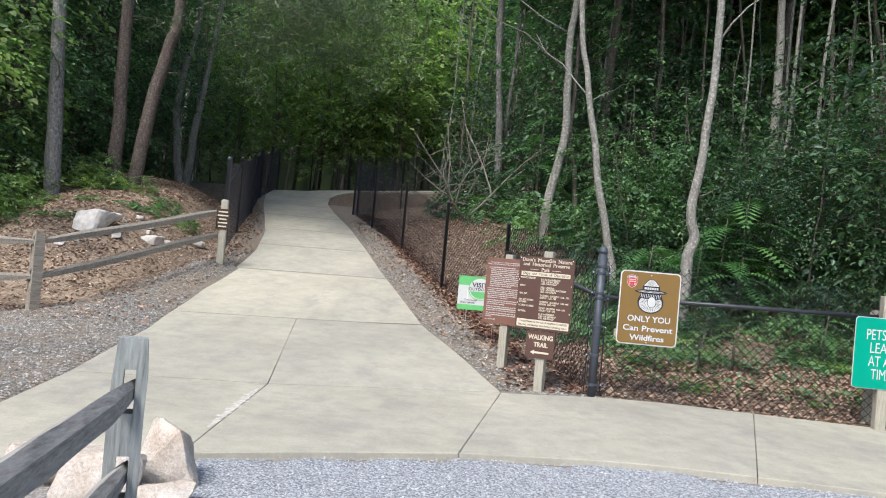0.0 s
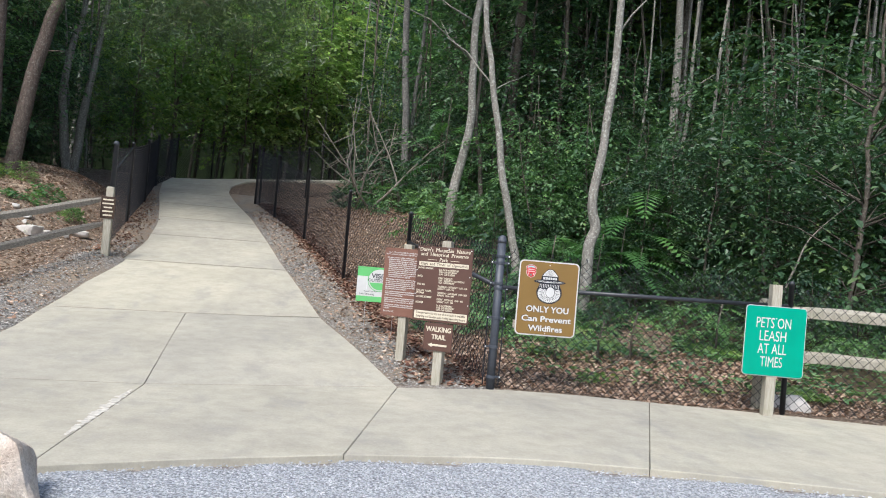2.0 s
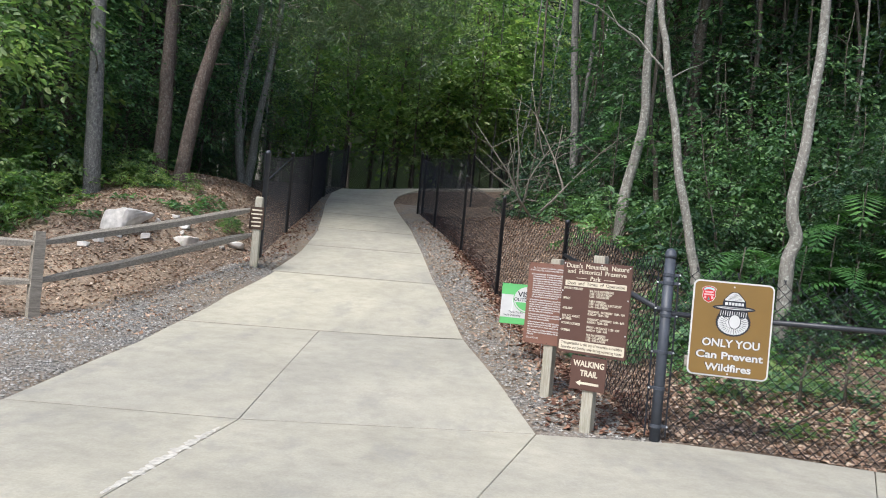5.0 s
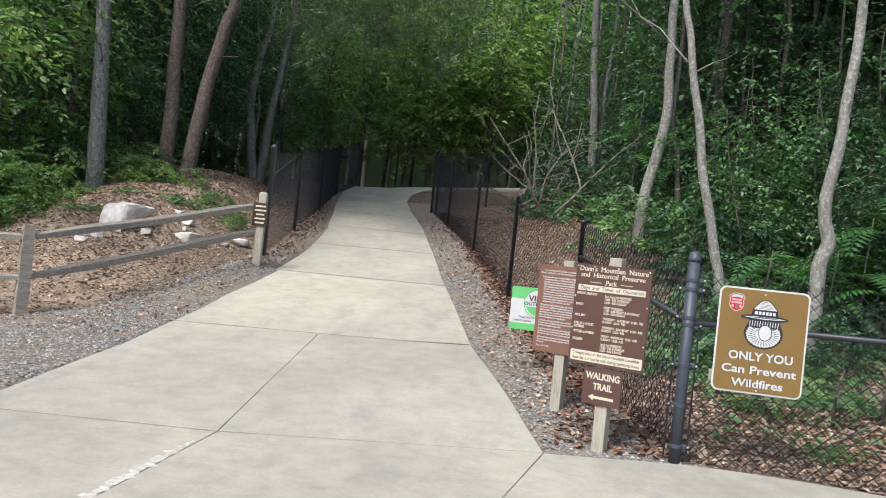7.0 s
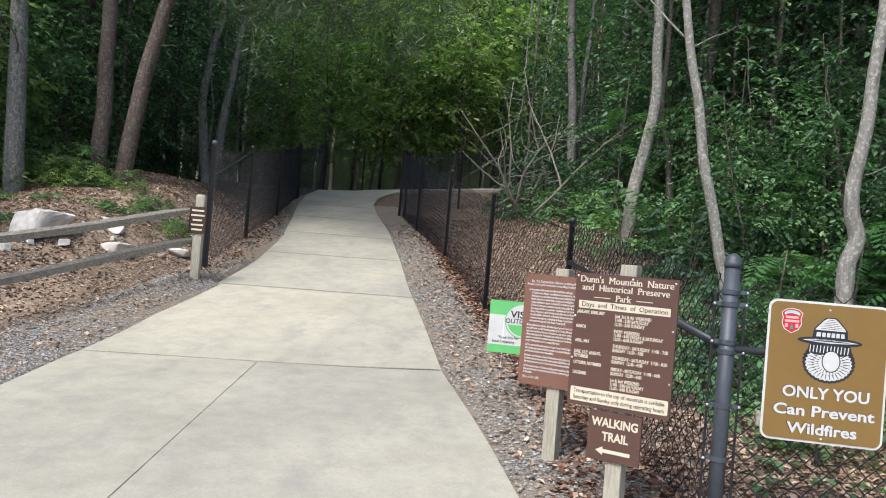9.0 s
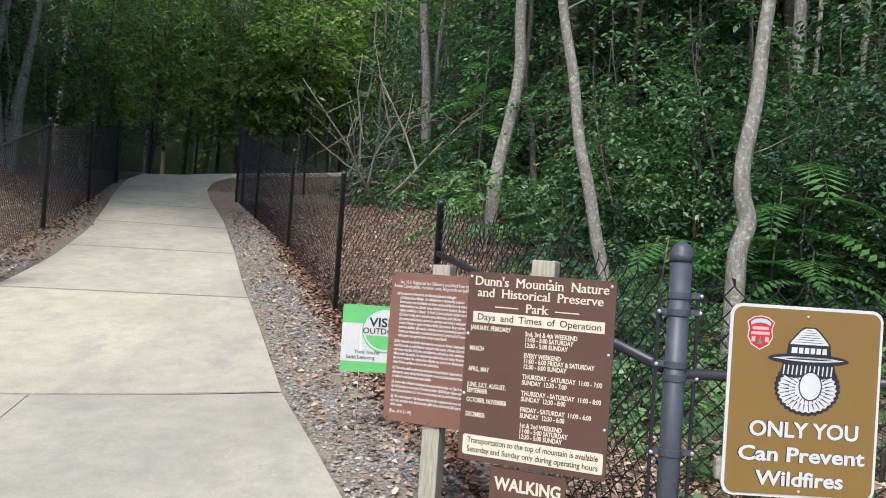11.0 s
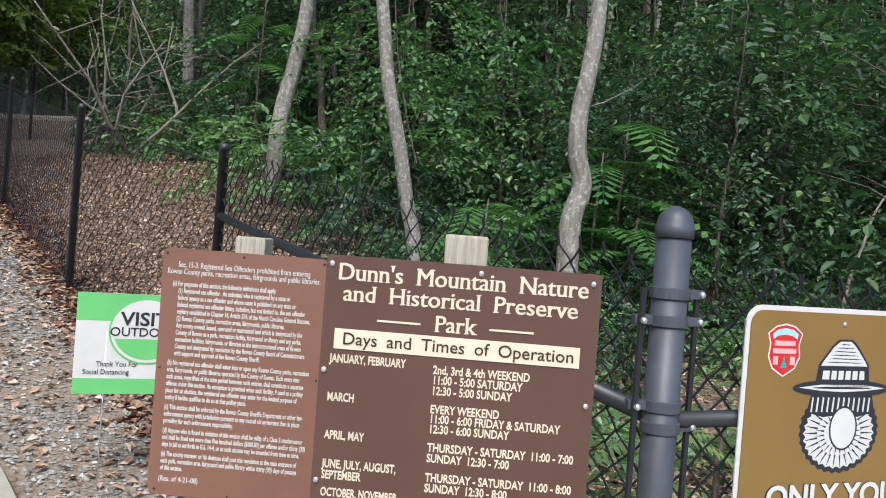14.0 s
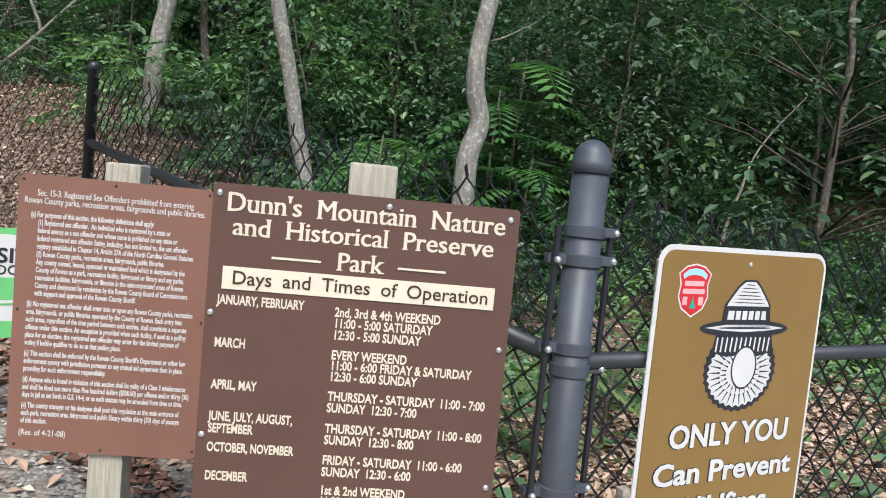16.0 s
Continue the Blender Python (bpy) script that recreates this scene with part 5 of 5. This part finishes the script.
hero("thin grey tree behind the pale one", [(2.60, 15.41, 1.6), (2.53, 15.41, 2.3), (2.46, 15.41, 2.8), (2.40, 15.41, 3.3), (2.27, 15.41, 4.1), (2.3, 15.4, 7)], 0.058, 0.03, M_BARK_DARK, (), 7)
hero("pale lichened slender tree behind the fence", [(2.72, 12.3, 0.9), (2.69, 12.3, 1.3), (2.58, 12.3, 1.74), (2.40, 12.3, 2.55), (2.25, 12.3, 3.25), (2.13, 12.3, 3.85), (2.02, 12.3, 4.5), (1.84, 12.3, 5.6), (1.6, 12.3, 10)], 0.074, 0.04, M_BARK_GREY, [((2.1, 12.3, 4.05), (1, 0.2, 0.6), 0.8, 0.012), ((2.1, 12.3, 4.1), (-1, 0.2, 0.9), 1.8, 0.016)], 8, ((1.6, 12.4, 8.8), 1.1, 36, M_LEAF))
hero("pale lichened tree with a kinked trunk behind the wildfire sign", [(3.50, 11.03, 0.5), (3.51, 11.03, 1.4), (3.52, 11.03, 1.65), (3.58, 11.03, 1.88), (3.52, 11.03, 2.12), (3.52, 11.03, 2.4), (3.58, 11.03, 2.8), (3.63, 11.03, 3.3), (3.68, 11.03, 4.2), (3.70, 11.03, 5.5), (3.6, 11.0, 10)], 0.090, 0.05, M_BARK_GREY, [((3.68, 11.03, 4.75), (0.8, -0.2, 0.8), 1.5, 0.018), ((3.6, 11.03, 2.5), (1, -0.3, 0.4), 0.5, 0.008)], 9, ((3.6, 11.1, 8.6), 1.1, 36, M_LEAF))
hero("pale trunk deeper in the wood", [(6.6, 16.0, 1.8), (6.63, 16.0, 4.3), (6.62, 16.0, 6.2), (6.57, 16.0, 7.5), (6.5, 16.0, 12)], 0.10, 0.07, M_BARK_GREY, [((6.63, 16.0, 5.0), (0.9, -0.1, 0.9), 1.8, 0.02)], 10)
hero("broad-leaved tree reaching over the bank", [(-8.6, 10.4, 0.4), (-8.5, 10.4, 2.0), (-8.2, 10.5, 3.6), (-7.8, 10.5, 6)], 0.07, 0.03, M_BARK_GREY, [((-8.3, 10.5, 2.9), (1, 0, 0.3), 1.8, 0.02), ((-8.2, 10.5, 3.3), (1, -0.2, 0.2), 1.8, 0.02)], 15, ((-7.1, 10.45, 3.75), 0.26, 18, M_LEAF_L))
hero("grey trunk deeper in the wood", [(1.1, 19.67, 2.2), (1.04, 19.67, 4.2), (0.8, 19.69, 7.3), (0.7, 19.7, 11)], 0.11, 0.07, M_BARK_PGREY, (), 12)

r = random.Random(77)
for x, y, _ in area(r, 22, 5.6, 12.5, 14.6, 19, 0.8) + area(r, 34, -1.0, 14, 16, 27, 1.1, lambda x, y: off_path(x, y, 1.5)) + area(r, 16, -16, -7.5, 18, 28, 1.2, off_path) + area(r, 18, -10, 8, 28.5, 38, 1.2):
    z = land(x, y)
    lx, ly = r.uniform(-0.7, 0.7), r.uniform(-0.5, 0.5)
    rr = r.uniform(0.025, 0.07)
    t = thing("bare_trunk", Matrix(), "thin bare grey trunk in the shaded wood", "tree", "thin trunks")
    put("trunk", tubes("trunk", [stem([(x, y, z - 0.2), (x + lx * 0.3, y, z + 3), (x + lx, y + ly, z + 9)], rr, rr * 0.5, 0.15, x, 5)], r.choice((M_BARK_GREY, M_BARK_DARK, M_BARK_PGREY)), 7), t)

# dead pale branches in the thicket beside the path
for k in range(9):
    x, y = r.uniform(-0.1, 1.0), r.uniform(16.4, 19.2)
    z = land(x, y)
    t = thing("dead_branch", Matrix(), "pale dead leafless branch in the thicket", "branch", "dead branches")
    p0 = Vector((x, y, z + r.uniform(0.0, 0.4)))
    pts, rad = limb(p0, (r.uniform(-1, 0.6), r.uniform(-0.6, 0.1), r.uniform(0.3, 1)), r.uniform(1.8, 3.0), 0.03, r)
    many = [(pts, rad)] + [limb(pts[j], (r.gauss(0, 1), r.gauss(0, 0.6), r.gauss(0.3, 0.6)), r.uniform(0.5, 1.1), 0.01, r) for j in (1, 2, 2, 3, 3)]
    put("branch", tubes("branch", many, M_TWIG, 5), t)
t = thing("dead_branch", Matrix(), "leaning pale dead stem behind the fence", "branch", "dead branches")
put("branch", tubes("branch", [stem([(6.6, 11.2, 0.6), (6.73, 11.2, 1.26), (6.87, 11.2, 1.61), (7.0, 11.2, 1.95), (7.25, 11.2, 2.25), (7.75, 11.2, 2.7)], 0.022, 0.006)], M_TWIG, 6), t)

t = thing("dead_branch", Matrix(), "fallen dark stick on the leaf litter", "branch", "dead branches")
put("branch", tubes("branch", [stem([(2.35, 7.75, 0.06), (2.8, 8.05, 0.14), (3.35, 8.5, 0.32)], 0.014, 0.006)], M_BARK_DARK, 6), t)

# ---- compound-leaved saplings ----


def frond_sapling(x, y, h, seed, spread=0.9, n=9, leaf_m=None):
    rr = random.Random(seed)
    z = land(x, y)
    t = thing("sumac_sapling", Matrix(), "green sapling with long drooping feathery fronds", "sapling", "saplings")
    put("stem", tubes("stem", [([(x, y, z - 0.1), (x, y, z + h * 0.5), (x + 0.05, y, z + h)], [0.02, 0.014, 0.008])], M_BARK_DARK, 6), t)
    for i in range(n):
        a = 2.4 * i + rr.uniform(-0.3, 0.3)
        s0 = Vector((x, y, z + h * (0.35 + 0.65 * i / n)))
        ln = spread * rr.uniform(0.75, 1.1)
        verts, faces = [], []
        for k in range(15):
            q = k / 14
            p = s0 + Vector((math.cos(a), math.sin(a), 0)) * ln * q + Vector((0, 0, ln * (0.45 * q - 0.75 * q * q)))
            side = Vector((-math.sin(a), math.cos(a), 0))
            hw = 0.005 * (1 - 0.7 * q)
            verts += [p - side * hw, p + side * hw]
            if k:
                faces.append((2 * k - 2, 2 * k - 1, 2 * k + 1, 2 * k))
        for k in range(2, 15):
            q = k / 14
            along = Vector((math.cos(a), math.sin(a), 0.3 - q))
            side = Vector((-math.sin(a), math.cos(a), 0))
            w = 0.24 * ln * math.sin(math.pi * (0.18 + 0.78 * q)) ** 0.8
            wd = along * 0.03 * (ln / 0.9)
            for sg in (-1, 1):
                d = side * sg + along * 0.35 + Vector((0, 0, -0.25))
                base = 2 * k + (sg > 0)
                p = verts[base]
                o = len(verts)
                verts += [p + d * w * 0.4 + wd, p + d * w, p + d * w * 0.4 - wd]
                faces.append((base, o, o + 1, o + 2))
        put("frond", mesh_from("frond", verts, faces, leaf_m or M_FROND), t)


for x, y, h, sd, sp in ((4.35, 12.0, 1.5, 1, 1.0), (4.75, 12.2, 1.9, 2, 1.15), (3.95, 11.9, 1.1, 3, 0.9), (3.2, 12.0, 1.0, 4, 0.8), (4.5, 11.6, 1.0, 11, 0.9), (2.4, 16.8, 2.3, 12, 0.9), (1.75, 16.2, 2.6, 5, 0.9), (2.5, 8.6, 0.55, 6, 0.42), (3.05, 8.75, 0.5, 7, 0.4), (4.9, 9.6, 0.7, 9, 0.5), (3.5, 8.9, 0.6, 10, 0.45)):
    frond_sapling(x, y, h, sd, sp, 9 if sp > 0.6 else 7, M_FROND if sd not in (6, 7, 8) else M_LEAF_L)

# ---- loose stuff on the ground ----


def stones(name, spots, smin, smax, seed, material, label):
    rr = np.random.RandomState(seed)
    octa = np.array([(1, 0, 0), (0, 1, 0), (-1, 0, 0), (0, -1, 0), (0, 0, 1), (0, 0, -0.6)], float)
    tri = np.array([(0, 1, 4), (1, 2, 4), (2, 3, 4), (3, 0, 4), (1, 0, 5), (2, 1, 5), (3, 2, 5), (0, 3, 5)])
    n = len(spots)
    p = np.array(spots)
    size = rr.uniform(smin, smax, (n, 1, 1)) * rr.uniform(0.6, 1.2, (n, 1, 3)) * np.array((1, 1, 0.65))
    ang = rr.uniform(0, 6.28, n)
    v = octa[None] * rr.uniform(0.7, 1.25, (n, 6, 1)) * size
    x = v[:, :, 0] * np.cos(ang)[:, None] - v[:, :, 1] * np.sin(ang)[:, None]
    y = v[:, :, 0] * np.sin(ang)[:, None] + v[:, :, 1] * np.cos(ang)[:, None]
    v = np.stack((x, y, v[:, :, 2]), 2) + p[:, None, :]
    f = (tri[None] + 6 * np.arange(n)[:, None, None]).reshape(-1, 3)
    tagged(put(name, mesh_from(name, v.reshape(-1, 3).tolist(), f.tolist(), material)), label, name.replace("_", " "), kind="stuff")


def litter(name, spots, size, seed, material, label):
    rr = np.random.RandomState(seed)
    p = np.array(spots)
    n = len(p)
    ang = rr.uniform(0, 6.28, n)
    d = np.stack((np.cos(ang), np.sin(ang), rr.normal(0, 0.3, n)), 1)
    s = np.stack((-np.sin(ang), np.cos(ang), rr.normal(0, 0.35, n)), 1)
    k = size * rr.uniform(0.5, 1.3, n)[:, None]
    up = np.array((0, 0, 1.0))
    v = np.stack((p - d * k * 0.5, p + s * k * 0.32 + up * k * 0.22, p + d * k * 0.5 + up * k * 0.1, p - s * k * 0.32 + up * k * 0.2), 1)
    tagged(put(name, mesh_from(name, v.reshape(-1, 3).tolist(), np.arange(n * 4).reshape(n, 4).tolist(), material)), label, name.replace("_", " "), kind="stuff")


def sprinkle(seed, n, x0, x1, y0, y1, keep, lift=0.004):
    rr = random.Random(seed)
    out = []
    while len(out) < n:
        x, y = rr.uniform(x0, x1), rr.uniform(y0, y1)
        if rr.random() < keep(x, y):
            out.append((x, y, land(x, y) + lift))
    return out


def right_d(x, y):
    return x - lerp(RIGHT_EDGE, y)


def left_d(x, y):
    return lerp(LEFT_EDGE, y) - x


shoulder = sprinkle(1, 9000, -3.2, 1.6, 7.2, 19, lambda x, y: 0.0 if right_d(x, y) < 0.02 else 1 - smooth(0.55, 1.15, right_d(x, y)))
shoulder += sprinkle(2, 17000, -7.0, -2.6, 4.0, 14, lambda x, y: 0.0 if left_d(x, y) < 0.02 else 1 - 0.95 * smooth(lerp(GRAVEL, y) - 0.3, lerp(GRAVEL, y) + 0.3, left_d(x, y)))
stones("shoulder_gravel", shoulder, 0.008, 0.021, 3, M_STONE, "loose grey gravel beside the concrete path")
lot = sprinkle(4, 14000, -1.6, 4.2, 2.6, 4.75, lambda x, y: 1.0 if y < lerp(FRONT, x) - 0.012 else 0.0, 0.002)
stones("lot_gravel", lot, 0.005, 0.011, 5, M_CHIP, "fine blue-grey gravel of the parking lot")
dry = sprinkle(6, 16000, -3.0, 5.0, 8.0, 20, lambda x, y: 0.0 if right_d(x, y) < 0.3 else 0.05 + 0.95 * smooth(0.5, 0.95, right_d(x, y)) * (1 - smooth(3.2, 6.5, right_d(x, y))))
russet = sprinkle(7, 4200, -3.3, 1.0, 8.4, 20.5, lambda x, y: bell(right_d(x, y), 0, 0.84, 0, 0.17, 1), 0.012)
russet += sprinkle(17, 500, 0.7, 1.6, 7.3, 8.6, lambda x, y: 1.0 if y > lerp(BACK, x) + 0.03 else 0.0, 0.012)
russet += sprinkle(18, 700, -5.6, -3.5, 12.5, 21, lambda x, y: bell(left_d(x, y), 0, 0.4, 0, 0.2, 1), 0.012)
litter("russet_leaves", russet, 0.058, 19, M_RUSSET, "russet fallen leaves gathered along the fence foot")
dry += sprinkle(26, 7000, -2.2, 2.6, 9.4, 19, lambda x, y: 0.0 if right_d(x, y) < 0.55 else 1.0)
dry += sprinkle(27, 1800, -3.2, 1.2, 7.4, 19, lambda x, y: 1.0 if 0.1 < right_d(x, y) < 0.9 else 0.0, 0.014)
dry += sprinkle(28, 1500, -6, -3.0, 8.5, 21, lambda x, y: 1.0 if 0.05 < left_d(x, y) < 1.2 else 0.0, 0.014)
dry += sprinkle(8, 21000, -9, -3.8, 9.0, 19, lambda x, y: 0.0 if left_d(x, y) < 0.3 else smooth(0.5, 1.8, left_d(x, y)) * (0.35 + 0.65 * smooth(9.5, 11, y)))
dry += sprinkle(9, 9000, 1.3, 6.0, 7.1, 9.5, lambda x, y: 1.0 if y > lerp(BACK, x) + 0.05 else 0.0)
litter("leaf_litter", dry, 0.05, 10, M_LITTER, "brown dry fallen leaves under the trees")
green = sprinkle(12, 5200, 1.9, 8.0, 7.5, 12, lambda x, y: smooth(lerp(BACK, x) + 0.35, lerp(BACK, x) + 1.6, y) * (0.15 + 0.85 * smooth(-0.15, 0.25, noise.noise((x * 1.1, y * 1.1, 2)))), 0.05)
green += sprinkle(13, 1500, -8.5, -5.0, 12.2, 15.5, lambda x, y: smooth(0.0, 0.3, noise.noise((x * 1.2, y * 1.2, 4))), 0.05)
green += sprinkle(14, 1600, 0.9, 3.5, 9.5, 12.5, lambda x, y: 0.6, 0.06)
litter("ground_cover", green, 0.085, 15, M_LEAF, "low green weeds on the forest floor")

tufts = sprinkle(31, 1500, 2.2, 6.5, 7.5, 9.8, lambda x, y: smooth(0.12, 0.4, noise.noise((x * 1.3, y * 1.3, 9))) if y > lerp(BACK, x) + 0.3 else 0.0, 0.05)
litter("weed_tufts", tufts, 0.075, 32, M_LEAF_L, "light green weeds among the dry leaves")

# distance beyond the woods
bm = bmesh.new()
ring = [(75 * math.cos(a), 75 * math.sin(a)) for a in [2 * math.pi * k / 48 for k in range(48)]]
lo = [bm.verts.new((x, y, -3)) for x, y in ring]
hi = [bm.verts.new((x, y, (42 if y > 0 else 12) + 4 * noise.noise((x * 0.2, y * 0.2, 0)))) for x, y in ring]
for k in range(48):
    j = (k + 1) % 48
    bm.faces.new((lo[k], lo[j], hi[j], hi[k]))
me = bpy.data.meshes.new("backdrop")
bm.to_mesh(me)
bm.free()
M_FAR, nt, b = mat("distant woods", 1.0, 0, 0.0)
# near-black greens put the shade of far wood interiors into the colour
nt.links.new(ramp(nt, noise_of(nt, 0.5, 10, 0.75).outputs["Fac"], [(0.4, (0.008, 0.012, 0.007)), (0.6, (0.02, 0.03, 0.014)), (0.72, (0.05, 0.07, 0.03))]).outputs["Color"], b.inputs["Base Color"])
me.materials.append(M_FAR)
tagged(put("backdrop", me), "backdrop of distant woods, their shade painted as near-black green", "backdrop", kind="structure")

# ---- concrete pavement, slab by slab ----
path = thing("pavement", Matrix(), "pale jointed concrete sidewalk and climbing path", "pavement", kind="structure")
JOINT = 0.0045


def slab(lefts, rights):
    """One slab between two edge lines of plan points, its joints recessed."""
    n = len(lefts)
    verts, faces = [], []
    cols = 5
    rows = []
    for i, (l, r) in enumerate(zip(lefts, rights)):
        l, r = Vector(l), Vector(r)
        g = (r - l).normalized() * JOINT
        l, r = l + g, r - g
        rows.append([l.lerp(r, c / (cols - 1)) for c in range(cols)])
    for a, b in ((0, 1), (n - 1, n - 2)):
        for c in range(cols):
            d = rows[b][c] - rows[a][c]
            rows[a][c] = rows[a][c] + d.normalized() * (0.018 if rows[a][c].y > 8 else 0.006)
    for row in rows:
        for p in row:
            verts.append((p.x, p.y, grade(p.x, p.y) + 0.004))
    for i in range(n - 1):
        for c in range(cols - 1):
            k = i * cols + c
            faces.append((k, k + 1, k + cols + 1, k + cols))
    edge = [c for c in range(cols)] + [i * cols + cols - 1 for i in range(1, n)] + [(n - 1) * cols + c for c in range(cols - 2, -1, -1)] + [i * cols for i in range(n - 2, 0, -1)]
    o = len(verts)
    mid = sum((Vector(v) for v in verts), Vector()) / len(verts)
    for depth, out in ((0.006, 0.005), (0.12, 0.005)):
        for e in edge:
            v = Vector(verts[e])
            d = (v - mid)
            d.z = 0
            d = d.normalized() * out
            verts.append((v.x + d.x, v.y + d.y, v.z - depth))
    m = len(edge)
    for k in range(m):
        j = (k + 1) % m
        faces.append((edge[j], edge[k], o + k, o + j))
        faces.append((o + j, o + k, o + m + k, o + m + j))
    me = mesh_from("slab", verts, faces, M_CONCRETE)
    put("slab", me, path)


def between(a, b, n):
    return [(a[0] + (b[0] - a[0]) * k / n, a[1] + (b[1] - a[1]) * k / n) for k in range(n + 1)]


# apron: two slabs either side of the joint that runs with the path
slab([(lerp(LEFT_EDGE, y), y) for y in np.linspace(6.1, 9.55, 9)], between((-1.45, 6.42), (-1.91, 9.82), 8))
slab(between((-1.45, 6.42), (-1.91, 9.82), 8), [(lerp(RIGHT_EDGE, y), y) for y in np.linspace(7.1, 10.15, 9)])
# sidewalk
slab([(-2.70, 3.35), (-2.88, 4.9), (-3.04, 6.1)], between((-1.36, 4.02), (-1.45, 6.42), 2))


def band(x0, x1, tilt0, tilt1, n=7):
    """Sidewalk slab from front x0 to front x1, its joints slanting to the back edge."""
    front = [(x0 + (x1 - x0) * k / n, lerp(FRONT, x0 + (x1 - x0) * k / n)) for k in range(n + 1)]
    bx0, bx1 = x0 + tilt0, x1 + tilt1
    table = [(-1.45, 6.42)] + BACK
    back = [(bx0 + (bx1 - bx0) * k / n, lerp(table, bx0 + (bx1 - bx0) * k / n)) for k in range(n + 1)]
    slab(front[::-1], back[::-1])


band(-1.36, 0.21, -0.09, 0.43)
band(0.21, 2.14, 0.43, 0.97)
band(2.14, 4.2, 0.97, 1.35)
band(4.2, 6.4, 1.35, 1.75)
band(6.4, 9.0, 1.75, 1.95)
# climbing path
cuts = [(9.55, 10.15), (12.65, 12.80), (15.0, 15.12), (17.1, 17.1), (19.2, 19.2), (21.3, 21.3), (23.3, 23.3)]
for (l0, r0), (l1, r1) in zip(cuts, cuts[1:]):
    slab([(lerp(LEFT_EDGE, y), y) for y in np.linspace(l0, l1, 5)], [(lerp(RIGHT_EDGE, y), y) for y in np.linspace(r0, r1, 5)])
slab([(-5.83, 23.3), (-5.9, 24.6), (-5.4, 25.9), (-4.2, 26.5), (-3.0, 26.6)], [(-3.86, 23.3), (-3.75, 23.9), (-3.6, 24.3), (-3.3, 24.55), (-3.0, 24.65)])
for x0 in (-3.0, 0.0, 3.0):
    slab(between((x0, 26.6), (x0 + 3, 26.6), 3), between((x0, 24.65), (x0 + 3, 24.65), 3))

# pale mortar along the open joint
rr = random.Random(5)
verts, faces = [], []
for k in range(61):
    x, y = -1.47 + 0.06 * k / 60, 6.15 - 1.5 * k / 60
    w = 0.012 + 0.05 * math.sin(math.pi * k / 60) ** 0.7
    verts += [(x - w * (0.5 + 1.1 * noise.noise((k * 0.45, 0, 1))), y, 0.0065), (x + w * (0.5 + 1.1 * noise.noise((k * 0.45, 3, 1))), y, 0.0065)]
    if k:
        faces.append((2 * k - 2, 2 * k - 1, 2 * k + 1, 2 * k))
put("mortar_patch", mesh_from("mortar_patch", verts, faces, plain("pale mortar", (0.52, 0.495, 0.44), 0.9, 0, 0.2, 0.3, 25)), path, "pale ragged mortar along a joint")

# dirt lodged in the cross joints
M_DIRT = plain("dark joint dirt", (0.25, 0.225, 0.185), 0.95, 0, 0.1, 0.3, 30)


def joint_line(a, b, w):
    pts = between(a, b, 8)
    verts, faces = [], []
    for k, (x, y) in enumerate(pts):
        q = w * rr.uniform(0.6, 1.2)
        verts += [(x, y - q / 2, grade(x, y - q / 2) + 0.0062), (x, y + q / 2, grade(x, y + q / 2) + 0.0062)]
        if k:
            faces.append((2 * k - 2, 2 * k, 2 * k + 1, 2 * k - 1))
    put("joint_dirt", mesh_from("joint_dirt", verts, faces, M_DIRT), path, "dark dirt in a joint")


joint_line((lerp(LEFT_EDGE, 9.55) + 0.03, 9.55), (-1.91, 9.82), 0.03)
joint_line((-1.91, 9.82), (lerp(RIGHT_EDGE, 10.15) - 0.03, 10.15), 0.03)
joint_line((lerp(LEFT_EDGE, 6.1) + 0.03, 6.1), (-1.45, 6.42), 0.010)
joint_line((-1.45, 6.42), (0.62, 7.08), 0.010)
for l, r in cuts[1:-1]:
    joint_line((lerp(LEFT_EDGE, l) + 0.03, l), (lerp(RIGHT_EDGE, r) - 0.03, r), 0.026)
